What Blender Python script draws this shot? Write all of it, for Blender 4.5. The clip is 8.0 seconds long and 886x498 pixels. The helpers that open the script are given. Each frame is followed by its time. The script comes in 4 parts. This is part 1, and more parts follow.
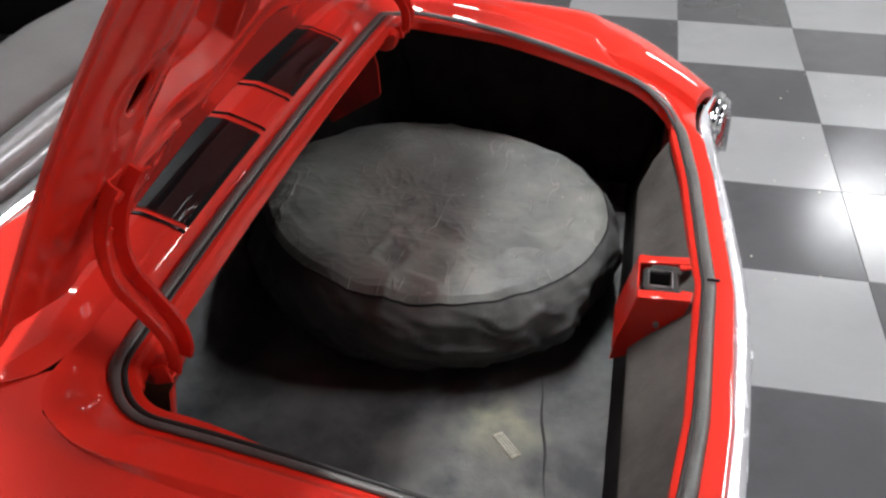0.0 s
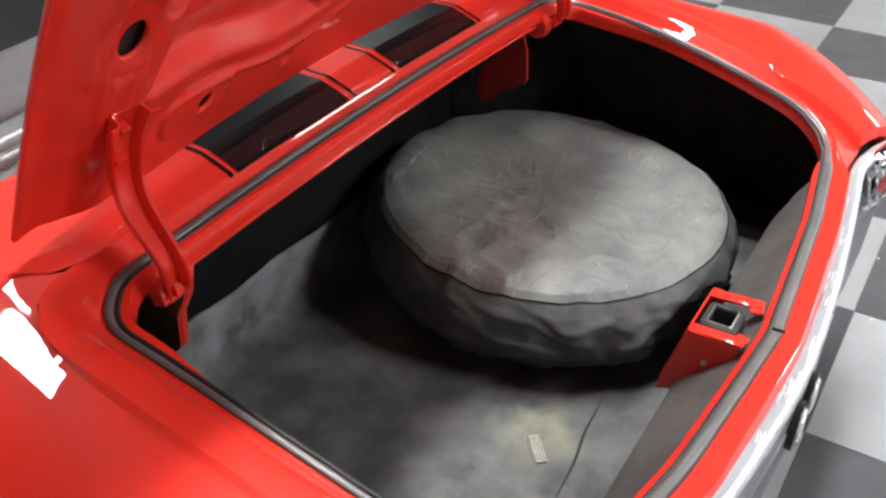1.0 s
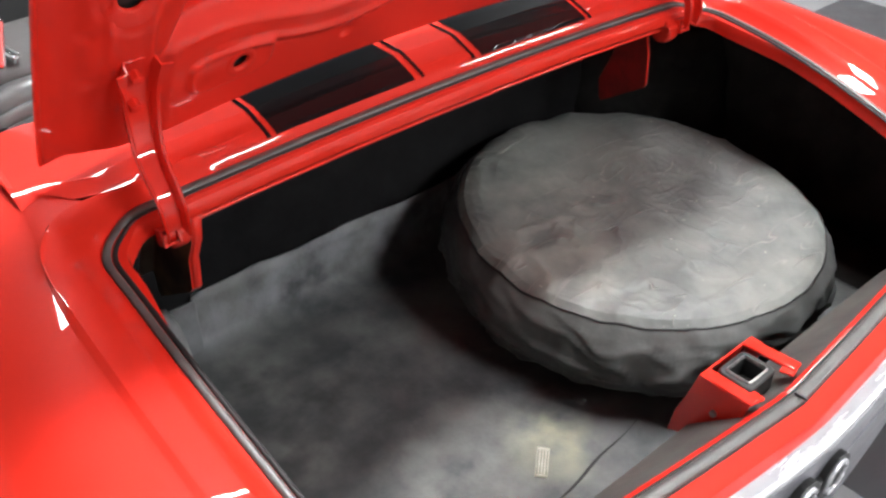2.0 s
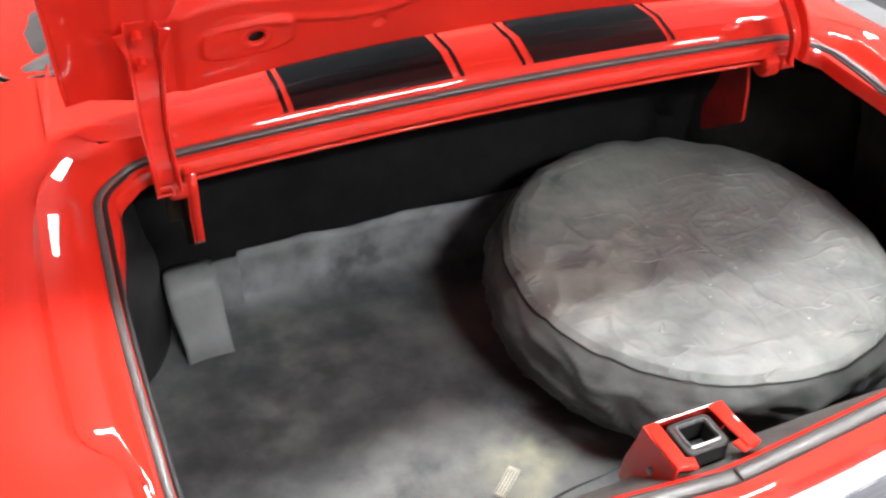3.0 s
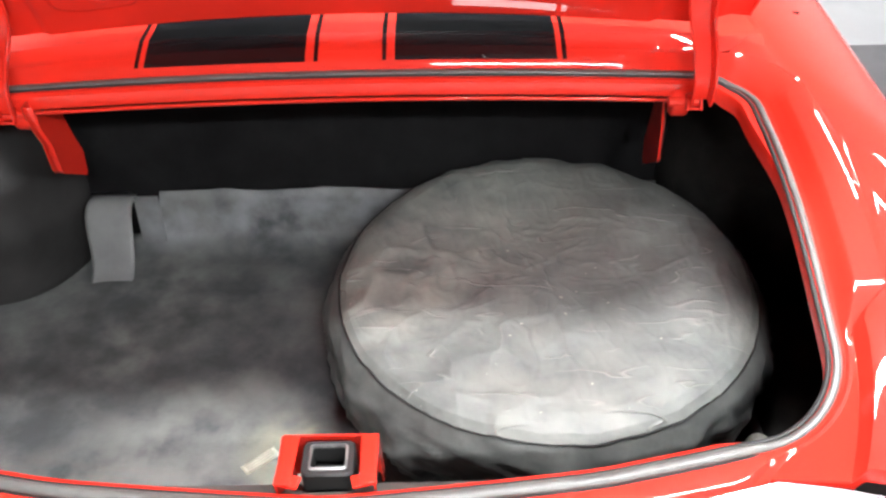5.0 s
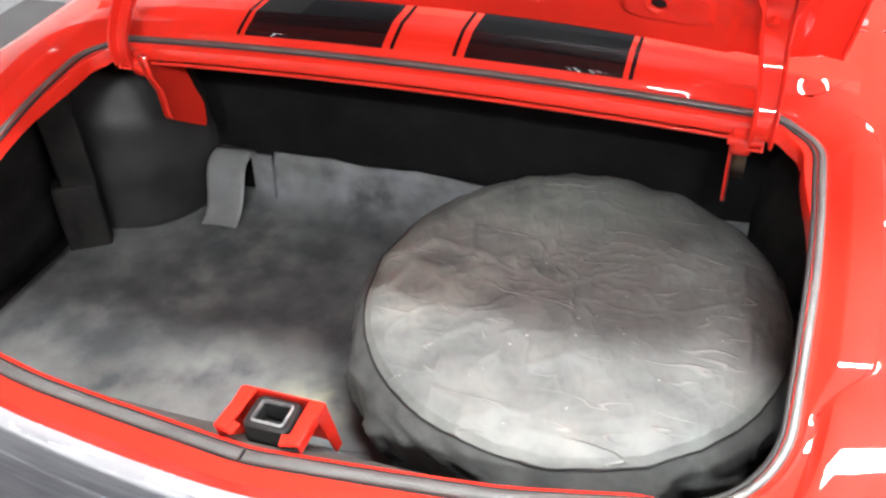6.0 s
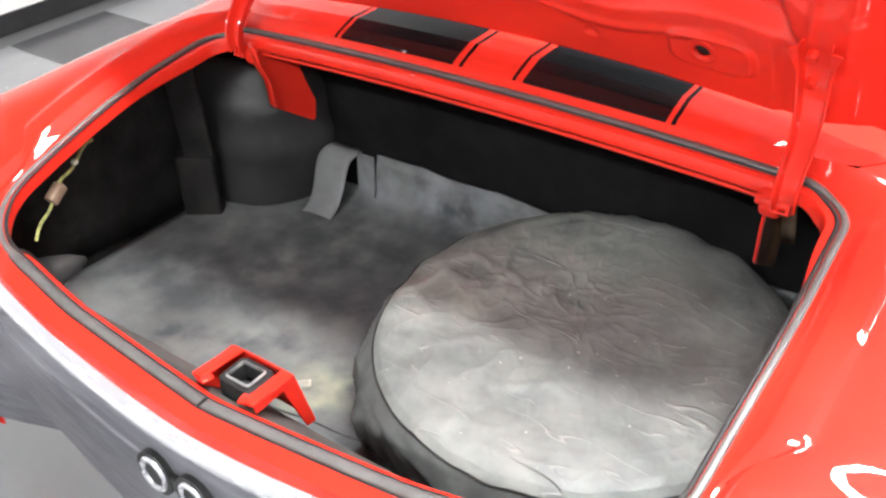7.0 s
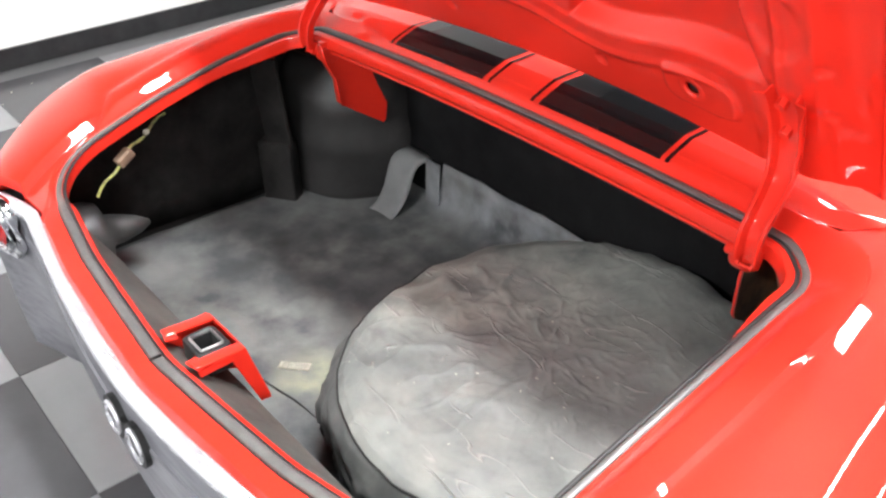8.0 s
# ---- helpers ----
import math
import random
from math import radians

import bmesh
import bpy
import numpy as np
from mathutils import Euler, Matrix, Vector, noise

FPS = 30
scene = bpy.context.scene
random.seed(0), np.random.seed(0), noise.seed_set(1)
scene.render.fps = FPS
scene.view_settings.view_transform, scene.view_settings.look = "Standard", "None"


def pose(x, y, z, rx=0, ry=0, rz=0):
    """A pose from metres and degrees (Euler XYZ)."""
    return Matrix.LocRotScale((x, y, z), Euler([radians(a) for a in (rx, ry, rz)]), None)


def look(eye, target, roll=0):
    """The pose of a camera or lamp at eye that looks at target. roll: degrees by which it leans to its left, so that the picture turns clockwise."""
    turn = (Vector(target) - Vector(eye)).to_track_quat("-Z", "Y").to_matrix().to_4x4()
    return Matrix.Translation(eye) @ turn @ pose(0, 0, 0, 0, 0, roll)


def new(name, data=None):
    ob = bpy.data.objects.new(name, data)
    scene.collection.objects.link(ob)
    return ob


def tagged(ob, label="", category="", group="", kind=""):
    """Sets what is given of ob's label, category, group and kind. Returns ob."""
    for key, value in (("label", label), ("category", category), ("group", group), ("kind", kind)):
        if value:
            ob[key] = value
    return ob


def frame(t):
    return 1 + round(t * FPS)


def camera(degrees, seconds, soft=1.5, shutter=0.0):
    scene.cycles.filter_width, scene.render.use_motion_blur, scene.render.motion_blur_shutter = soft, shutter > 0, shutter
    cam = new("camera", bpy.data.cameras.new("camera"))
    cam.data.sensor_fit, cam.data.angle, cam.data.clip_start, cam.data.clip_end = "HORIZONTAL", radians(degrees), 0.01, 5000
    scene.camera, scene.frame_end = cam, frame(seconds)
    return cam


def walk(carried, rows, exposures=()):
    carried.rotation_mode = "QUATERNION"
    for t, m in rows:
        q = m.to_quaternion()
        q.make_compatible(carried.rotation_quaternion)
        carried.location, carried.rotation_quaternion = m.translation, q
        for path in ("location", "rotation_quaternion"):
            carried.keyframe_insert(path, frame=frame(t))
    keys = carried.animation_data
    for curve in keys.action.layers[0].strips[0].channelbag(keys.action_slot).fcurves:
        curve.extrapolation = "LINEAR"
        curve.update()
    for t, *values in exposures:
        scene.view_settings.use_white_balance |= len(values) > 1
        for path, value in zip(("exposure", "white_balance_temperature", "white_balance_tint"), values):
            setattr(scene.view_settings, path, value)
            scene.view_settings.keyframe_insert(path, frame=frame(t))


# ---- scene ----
cam = camera(50.5, 8.0, 2.5)
PATH = [
    (0, (-1.285, 0.129, 1.712), (0.354, 0.464, 0.616), 0.1),
    (0.5, (-1.239, -0.031, 1.717), (0.304, 0.588, 0.605), 0.4),
    (1, (-1.166, -0.185, 1.725), (0.241, 0.676, 0.594), 0.2),
    (1.5, (-1.079, -0.301, 1.727), (0.19, 0.741, 0.585), 0.6),
    (2, (-0.953, -0.399, 1.738), (0.123, 0.808, 0.562), 0.8),
    (2.2, (-0.893, -0.433, 1.745), (0.1, 0.834, 0.558), 0.8),
    (3.3, (-0.517, -0.648, 1.744), (0.01, 0.874, 0.558), -0.1),
    (3.5, (-0.445, -0.664, 1.745), (0.038, 0.866, 0.55), -0.2),
    (4, (-0.253, -0.704, 1.748), (0.084, 0.849, 0.534), -0.6),
    (4.5, (-0.048, -0.73, 1.754), (0.137, 0.847, 0.538), -1.1),
    (4.7, (0.034, -0.734, 1.752), (0.15, 0.847, 0.534), -1.2),
    (5.8, (0.452, -0.712, 1.76), (0.009, 0.818, 0.55), -2.4),
    (6, (0.517, -0.7, 1.756), (-0.029, 0.8, 0.551), -2.5),
    (6.5, (0.686, -0.663, 1.749), (-0.093, 0.766, 0.587), -2.2),
    (7, (0.843, -0.609, 1.74), (-0.149, 0.715, 0.615), -2.1),
    (7.5, (0.985, -0.507, 1.73), (-0.178, 0.696, 0.636), -2.1),
    (8, (1.129, -0.384, 1.726), (-0.197, 0.656, 0.651), -1.8),
]
walk(cam, [(t, look(e, a, r)) for t, e, a, r in PATH], [(0.0, -0.85), (1.0, -0.28), (2.0, -0.08), (3.3, 0.33), (4.5, 0.35), (6.0, 0.38), (7.0, 0.39), (8.0, 0.33)])

# ---- world and light ----
world = bpy.data.worlds.new("showroom_air")
scene.world = world
world.use_nodes = True
world.node_tree.nodes["Background"].inputs[0].default_value = (0.9, 0.95, 1.0, 1)
world.node_tree.nodes["Background"].inputs[1].default_value = 0.05
PANEL_GLOW = 175.0


# ---- materials ----
def shader(name, color, rough=0.5, metal=0.0, coat=0.0, spec=0.5):
    m = bpy.data.materials.new(name)
    m.use_nodes = True
    b = m.node_tree.nodes["Principled BSDF"]
    b.inputs["Base Color"].default_value = (*color, 1)
    b.inputs["Roughness"].default_value = rough
    b.inputs["Metallic"].default_value = metal
    b.inputs["Coat Weight"].default_value = coat
    b.inputs["Coat Roughness"].default_value = 0.02
    b.inputs["Specular IOR Level"].default_value = spec
    return m


def vary(m, scale, low, high, detail=6.0, socket="Base Color", spread=(0.3, 0.7), stretch=(1, 1, 1)):
    """Mix two values of a socket by noise in object space; called again it mixes on top of what is there."""
    t = m.node_tree
    b = t.nodes["Principled BSDF"]
    co = t.nodes.new("ShaderNodeTexCoord")
    mp = t.nodes.new("ShaderNodeMapping")
    mp.inputs["Scale"].default_value = stretch
    n = t.nodes.new("ShaderNodeTexNoise")
    n.inputs["Scale"].default_value = scale
    n.inputs["Detail"].default_value = detail
    n.inputs["Roughness"].default_value = 0.6
    r = t.nodes.new("ShaderNodeMapRange")
    r.inputs[1].default_value, r.inputs[2].default_value = spread
    t.links.new(co.outputs["Object"], mp.inputs[0])
    t.links.new(mp.outputs[0], n.inputs["Vector"])
    t.links.new(n.outputs["Fac"], r.inputs[0])
    if socket == "Base Color":
        mix = t.nodes.new("ShaderNodeMix")
        mix.data_type = "RGBA"
        was = b.inputs[socket].links
        if low is None and was:
            t.links.new(was[0].from_socket, mix.inputs[6])
        else:
            mix.inputs[6].default_value = (*low, 1)
        mix.inputs[7].default_value = (*high, 1)
        t.links.new(r.outputs[0], mix.inputs[0])
        t.links.new(mix.outputs[2], b.inputs[socket])
    else:
        r.inputs[3].default_value, r.inputs[4].default_value = low, high
        t.links.new(r.outputs[0], b.inputs[socket])
    return m


def relief(m, scale, strength, distance=0.002, detail=5.0, stretch=(1, 1, 1)):
    t = m.node_tree
    b = t.nodes["Principled BSDF"]
    co = t.nodes.new("ShaderNodeTexCoord")
    mp = t.nodes.new("ShaderNodeMapping")
    mp.inputs["Scale"].default_value = stretch
    n = t.nodes.new("ShaderNodeTexNoise")
    n.inputs["Scale"].default_value = scale
    n.inputs["Detail"].default_value = detail
    bump = t.nodes.new("ShaderNodeBump")
    bump.inputs["Strength"].default_value = strength
    bump.inputs["Distance"].default_value = distance
    was = b.inputs["Normal"].links
    if was:
        t.links.new(was[0].from_socket, bump.inputs["Normal"])
    t.links.new(co.outputs["Object"], mp.inputs[0])
    t.links.new(mp.outputs[0], n.inputs["Vector"])
    t.links.new(n.outputs["Fac"], bump.inputs["Height"])
    t.links.new(bump.outputs[0], b.inputs["Normal"])
    return m


def glowing(name, color, strength):
    m = bpy.data.materials.new(name)
    m.use_nodes = True
    b = m.node_tree.nodes["Principled BSDF"]
    b.inputs["Base Color"].default_value = (*color, 1)
    b.inputs["Emission Color"].default_value = (*color, 1)
    b.inputs["Emission Strength"].default_value = strength
    return m


RED = relief(vary(shader("red_paint", (0.66, 0.024, 0.0128), 0.5, 0, 1.0, 0.1), 9, (0.68, 0.026, 0.0132), (0.64, 0.022, 0.0124)), 18, 0.012, 0.001)
BLACK_PAINT = relief(vary(shader("black_stripe_paint", (0.006, 0.006, 0.007), 0.3, 0, 0.75, 0.03), 4, (0.004, 0.0042, 0.005), (0.007, 0.0072, 0.008)), 26, 0.02, 0.001)
RUBBER = relief(vary(shader("seal_rubber", (0.09, 0.09, 0.09), 0.36, spec=0.6), 22, (0.068, 0.068, 0.065), (0.115, 0.113, 0.107)), 300, 0.3)
MAT = relief(vary(vary(shader("trunk_mat_rubber", (0.06, 0.06, 0.06), 0.58, spec=0.16), 7, (0.060, 0.064, 0.067), (0.135, 0.139, 0.136), spread=(0.36, 0.64)), 3.4, None, (0.20, 0.204, 0.194), spread=(0.50, 0.78)), 160, 0.25)
COVER = relief(vary(vary(shader("cover_vinyl", (0.1, 0.1, 0.1), 0.52, spec=0.45), 11, (0.076, 0.083, 0.079), (0.134, 0.142, 0.135), spread=(0.36, 0.64)), 3.6, None, (0.190, 0.195, 0.178), spread=(0.48, 0.72)), 90, 0.25, 0.002)


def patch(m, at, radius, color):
    """A ragged patch of another colour round a place."""
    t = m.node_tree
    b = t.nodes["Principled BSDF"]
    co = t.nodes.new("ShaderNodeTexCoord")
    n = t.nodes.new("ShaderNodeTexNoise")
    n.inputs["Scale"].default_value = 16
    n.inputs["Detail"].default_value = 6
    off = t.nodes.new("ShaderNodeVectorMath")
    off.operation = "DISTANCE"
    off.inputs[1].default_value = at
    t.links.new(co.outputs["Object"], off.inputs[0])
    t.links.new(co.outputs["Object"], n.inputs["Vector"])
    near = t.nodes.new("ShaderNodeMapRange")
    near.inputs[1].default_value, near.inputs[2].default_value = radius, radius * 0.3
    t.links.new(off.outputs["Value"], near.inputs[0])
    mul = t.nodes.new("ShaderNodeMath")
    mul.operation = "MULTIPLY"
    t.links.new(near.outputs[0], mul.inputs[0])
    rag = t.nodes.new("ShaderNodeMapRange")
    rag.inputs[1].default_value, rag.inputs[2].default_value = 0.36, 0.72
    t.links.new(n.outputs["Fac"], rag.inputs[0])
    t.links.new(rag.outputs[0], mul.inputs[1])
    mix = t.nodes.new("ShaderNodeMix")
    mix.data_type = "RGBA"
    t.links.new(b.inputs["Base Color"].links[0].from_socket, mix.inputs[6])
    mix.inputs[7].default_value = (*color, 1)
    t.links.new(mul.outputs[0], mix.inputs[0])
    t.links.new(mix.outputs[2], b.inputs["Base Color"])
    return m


# yellowish stain round the label
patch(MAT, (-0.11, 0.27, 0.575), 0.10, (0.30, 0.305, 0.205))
# paler patch towards the rear of the mat
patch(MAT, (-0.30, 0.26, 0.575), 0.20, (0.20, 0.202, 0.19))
# shade on the mat's front left, put into its colour
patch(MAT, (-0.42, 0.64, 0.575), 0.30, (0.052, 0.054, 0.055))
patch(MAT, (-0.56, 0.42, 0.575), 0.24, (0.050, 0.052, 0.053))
# smaller paler patch at the rear left
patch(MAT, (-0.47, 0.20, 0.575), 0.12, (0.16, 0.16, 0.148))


def creases(m, scale, stretch, width, color, seed, strength):
    """Thin broken fold lines, a little lighter than the vinyl and raised."""
    t = m.node_tree
    b = t.nodes["Principled BSDF"]
    co = t.nodes.new("ShaderNodeTexCoord")
    mp = t.nodes.new("ShaderNodeMapping")
    mp.inputs["Location"].default_value = (seed, seed * 2, 0)
    mp.inputs["Scale"].default_value = stretch
    t.links.new(co.outputs["Object"], mp.inputs[0])

    def noise_of(s, detail):
        n = t.nodes.new("ShaderNodeTexNoise")
        n.inputs["Scale"].default_value = s
        n.inputs["Detail"].default_value = detail
        t.links.new(mp.outputs[0], n.inputs["Vector"])
        return n.outputs["Fac"]

    def calc(op, a, c=0.0):
        n = t.nodes.new("ShaderNodeMath")
        n.operation = op
        for k, q in ((0, a), (1, c)):
            if isinstance(q, float):
                n.inputs[k].default_value = q
            else:
                t.links.new(q, n.inputs[k])
        return n.outputs[0]

    def ramp_of(q, lo, hi):
        n = t.nodes.new("ShaderNodeMapRange")
        n.inputs[1].default_value, n.inputs[2].default_value = lo, hi
        t.links.new(q, n.inputs[0])
        return n.outputs[0]

    line = ramp_of(calc("ABSOLUTE", calc("SUBTRACT", noise_of(scale, 1.5), 0.5)), width, 0.0)
    line = calc("MULTIPLY", line, ramp_of(noise_of(scale * 1.7, 2.0), 0.53, 0.64))
    mix = t.nodes.new("ShaderNodeMix")
    mix.data_type = "RGBA"
    t.links.new(b.inputs["Base Color"].links[0].from_socket, mix.inputs[6])
    mix.inputs[7].default_value = (*color, 1)
    t.links.new(calc("MULTIPLY", line, 0.65), mix.inputs[0])
    t.links.new(mix.outputs[2], b.inputs["Base Color"])
    bump = t.nodes.new("ShaderNodeBump")
    bump.inputs["Strength"].default_value = strength
    bump.inputs["Distance"].default_value = 0.003
    t.links.new(b.inputs["Normal"].links[0].from_socket, bump.inputs["Normal"])
    t.links.new(line, bump.inputs["Height"])
    t.links.new(bump.outputs[0], b.inputs["Normal"])
    return m


patch(COVER, (0.16, 0.60, 0.775), 0.27, (0.232, 0.236, 0.214))
patch(COVER, (0.06, 0.40, 0.775), 0.16, (0.225, 0.228, 0.205))
# the lid's shadow on the cover, put into the vinyl's colour
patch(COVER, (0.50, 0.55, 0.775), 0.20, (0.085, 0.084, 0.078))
# lit rear part of the cover, painted as a paler patch
patch(COVER, (0.34, 0.20, 0.775), 0.24, (0.168, 0.170, 0.156))
# light on the mat's upturned edge, put into its colour
for k in range(8):
    patch(MAT, (-0.42 + 0.085 * k, 0.85, 0.640), 0.085, (0.215, 0.222, 0.235))
creases(COVER, 9.0, (0.42, 2.0, 1.0), 0.016, (0.23, 0.225, 0.21), 3.0, 0.9)
creases(COVER, 8.0, (0.6, 2.6, 1.0), 0.012, (0.25, 0.24, 0.22), 11.0, 0.5)
vary(COVER, 75, None, (0.33, 0.32, 0.28), detail=1.0, spread=(0.775, 0.80))
# darker copy of the cover vinyl, the skirt's shade in its colour
COVER_SHADED = relief(vary(shader("cover_vinyl_shaded", (0.07, 0.07, 0.07), 0.5, spec=0.4), 8, (0.048, 0.051, 0.050), (0.105, 0.109, 0.104), spread=(0.36, 0.66)), 90, 0.25)
STEP = relief(vary(shader("step_rubber", (0.15, 0.15, 0.15), 0.5, spec=0.35), 9, (0.125, 0.127, 0.127), (0.185, 0.188, 0.187)), 160, 0.25)
BOARD = relief(vary(shader("divider_board_black", (0.004, 0.004, 0.005), 0.8, spec=0.05), 12, (0.005, 0.005, 0.0054), (0.0105, 0.0105, 0.011)), 90, 0.3)
UNDERCOAT = relief(vary(shader("trunk_undercoat", (0.01, 0.01, 0.01), 0.75, spec=0.1), 14, (0.009, 0.0087, 0.0086), (0.027, 0.026, 0.025)), 120, 0.5)
ARCH = relief(vary(shader("arch_undercoat", (0.02, 0.02, 0.02), 0.5, spec=0.4), 9, (0.011, 0.0106, 0.0106), (0.027, 0.026, 0.026)), 60, 0.4)
DUSTY = relief(vary(shader("dusty_inner_panel", (0.12, 0.11, 0.1), 0.7), 12, (0.048, 0.046, 0.042), (0.102, 0.098, 0.089)), 90, 0.4)
CHROME = vary(shader("chrome", (0.85, 0.86, 0.88), 0.08, 1.0), 25, 0.05, 0.14, socket="Roughness")
ARGENT = vary(vary(shader("argent_panel", (0.3, 0.3, 0.33), 0.36, 0.55), 5, (0.15, 0.15, 0.168), (0.27, 0.27, 0.295), stretch=(1, 14, 14)), 9, 0.28, 0.42, socket="Roughness", stretch=(1, 8, 8))
BRIGHT_TRIM = vary(shader("bright_trim", (0.60, 0.60, 0.63), 0.25, 0.6), 8, 0.14, 0.32, socket="Roughness", stretch=(1, 8, 8))
STEEL = vary(shader("bare_steel", (0.35, 0.34, 0.33), 0.35, 1.0), 40, 0.25, 0.5, socket="Roughness")
LENS = shader("lens_red", (0.35, 0.004, 0.006), 0.08, 0, 0.6)
TOP_VINYL = relief(vary(shader("soft_top_vinyl", (0.12, 0.11, 0.11), 0.6, spec=0.3), 8, (0.066, 0.061, 0.060), (0.085, 0.080, 0.078)), 140, 0.25)
TOP_SATIN = relief(vary(shader("soft_top_satin", (0.2, 0.2, 0.2), 0.28), 8, (0.09, 0.089, 0.089), (0.16, 0.158, 0.156), stretch=(1, 4, 4)), 60, 0.15)
TOP_DARK = relief(vary(shader("soft_top_dark", (0.02, 0.02, 0.02), 0.4), 8, (0.016, 0.015, 0.015), (0.034, 0.032, 0.032)), 90, 0.25)
CABIN = vary(shader("cabin_black_trim", (0.006, 0.006, 0.006), 0.6, spec=0.25), 10, (0.004, 0.004, 0.004), (0.009, 0.009, 0.009))
SEAM = shader("dark_rubber_and_shade", (0.012, 0.012, 0.012), 0.6)
PLASTIC_AND_SHADE = shader("black_plastic_and_shade", (0.012, 0.012, 0.012), 0.45)
PRIMER_DARK = vary(shader("brown_primer_dark", (0.05, 0.03, 0.025), 0.7), 14, (0.05, 0.028, 0.020), (0.26, 0.150, 0.075), spread=(0.38, 0.70))
# darker copy of the red paint, the right bracket's shade in its colour
RED_SHADED = relief(vary(shader("red_paint_shaded", (0.2, 0.012, 0.012), 0.55, spec=0.3), 16, (0.13, 0.012, 0.010), (0.30, 0.014, 0.012), spread=(0.35, 0.65)), 120, 0.2)
PRIMER = vary(shader("brown_primer", (0.16, 0.10, 0.07), 0.7), 20, (0.12, 0.075, 0.05), (0.22, 0.15, 0.10))
GALVAN = relief(vary(shader("grey_lamp_bucket", (0.25, 0.25, 0.25), 0.5), 25, (0.018, 0.018, 0.018), (0.05, 0.05, 0.048)), 80, 0.3)
GALVAN_LIGHT = vary(shader("pale_socket", (0.4, 0.4, 0.38), 0.5), 40, (0.22, 0.22, 0.20), (0.45, 0.44, 0.41))
CATCH = vary(shader("dark_worn_steel", (0.3, 0.3, 0.3), 0.35, 0.6), 60, (0.12, 0.12, 0.125), (0.48, 0.48, 0.47))
WIRE = vary(shader("wire_yellow_green", (0.2, 0.2, 0.06), 0.5), 60, (0.08, 0.07, 0.04), (0.34, 0.36, 0.10))
PAPER = vary(shader("aged_label_paper", (0.5, 0.48, 0.4), 0.7), 50, (0.30, 0.295, 0.23), (0.50, 0.49, 0.41))
INK = shader("label_ink", (0.17, 0.168, 0.14), 0.7)
WALL = relief(vary(shader("wall_paint_white", (0.8, 0.79, 0.77), 0.6), 3, (0.80, 0.79, 0.77), (0.76, 0.75, 0.73)), 90, 0.1)
SKIRT = vary(shader("baseboard_black", (0.015, 0.015, 0.016), 0.4), 12, (0.012, 0.012, 0.013), (0.03, 0.03, 0.031))
CEIL = relief(vary(shader("ceiling_black", (0.04, 0.04, 0.04), 0.8), 2, (0.035, 0.035, 0.036), (0.055, 0.055, 0.055)), 60, 0.2)
PANEL = glowing("lamp_diffuser", (0.985, 0.99, 1.0), PANEL_GLOW)
PANEL_SOFT = glowing("lamp_diffuser_soft", (0.96, 0.98, 1.0), 0.45 * PANEL_GLOW)
PANEL_MAIN = glowing("lamp_diffuser_bright", (0.985, 0.99, 1.0), 1.06 * PANEL_GLOW)
PANEL_REAR = glowing("lamp_diffuser_rear", (0.985, 0.99, 1.0), 1.22 * PANEL_GLOW)
FRAME_W = shader("lamp_frame_white", (0.7, 0.7, 0.7), 0.4)
TYRE = relief(shader("tyre_rubber", (0.015, 0.015, 0.015), 0.7), 80, 0.3)


def tile_paint(name, a, b):
    m = shader(name, a, 0.16)
    vary(m, 5, a, b)
    vary(m, 1.3, None, tuple(c * 0.88 for c in a), spread=(0.45, 0.7))
    vary(m, 6, 0.13, 0.24, detail=3.0, socket="Roughness")
    return m


TILE_LIGHT = tile_paint("tile_light_grey", (0.27, 0.27, 0.278), (0.32, 0.32, 0.33))
TILE_DARK = tile_paint("tile_dark_grey", (0.070, 0.070, 0.074), (0.098, 0.098, 0.103))
GROUT = shader("tile_joint", (0.12, 0.12, 0.12), 0.7)


# ---- mesh helpers ----
def obj(name, verts, faces, mat, parent=None, label="", smooth=True, fold=0.0):
    me = bpy.data.meshes.new(name)
    me.from_pydata([tuple(v) for v in verts], [], faces)
    me.materials.append(mat)
    me.update()
    if smooth:
        me.polygons.foreach_set("use_smooth", [True] * len(me.polygons))
    if fold:
        me.set_sharp_from_angle(angle=fold)
    ob = new(name, me)
    if parent is not None:
        ob.parent = parent
        ob.matrix_parent_inverse = Matrix.Translation(-Vector(parent.location))
    return tagged(ob, label)


def part(name, bm, mat, parent=None, label="", smooth=False):
    """Link a bmesh as one mesh object under a thing or under a part."""
    bmesh.ops.recalc_face_normals(bm, faces=bm.faces)
    verts = [v.co.copy() for v in bm.verts]
    bm.verts.index_update()
    faces = [[v.index for v in f.verts] for f in bm.faces]
    bm.free()
    return obj(name, verts, faces, mat, parent, label, smooth)


def thing(name, at, label, category, group="", kind=""):
    ob = new(name)
    ob.location = at
    ob.empty_display_size = 0.1
    return tagged(ob, label, category, group, kind)


def sheet(rows, closed=False, flip=False):
    """Vertices and quads of a grid of points; closed joins each row's end to its start."""
    n = len(rows[0])
    verts = [p for r in rows for p in r]
    faces = []
    for i in range(len(rows) - 1):
        for j in range(n if closed else n - 1):
            a, b = i * n + j, i * n + (j + 1) % n
            q = [a, b, b + n, a + n]
            faces.append(q[::-1] if flip else q)
    return verts, faces


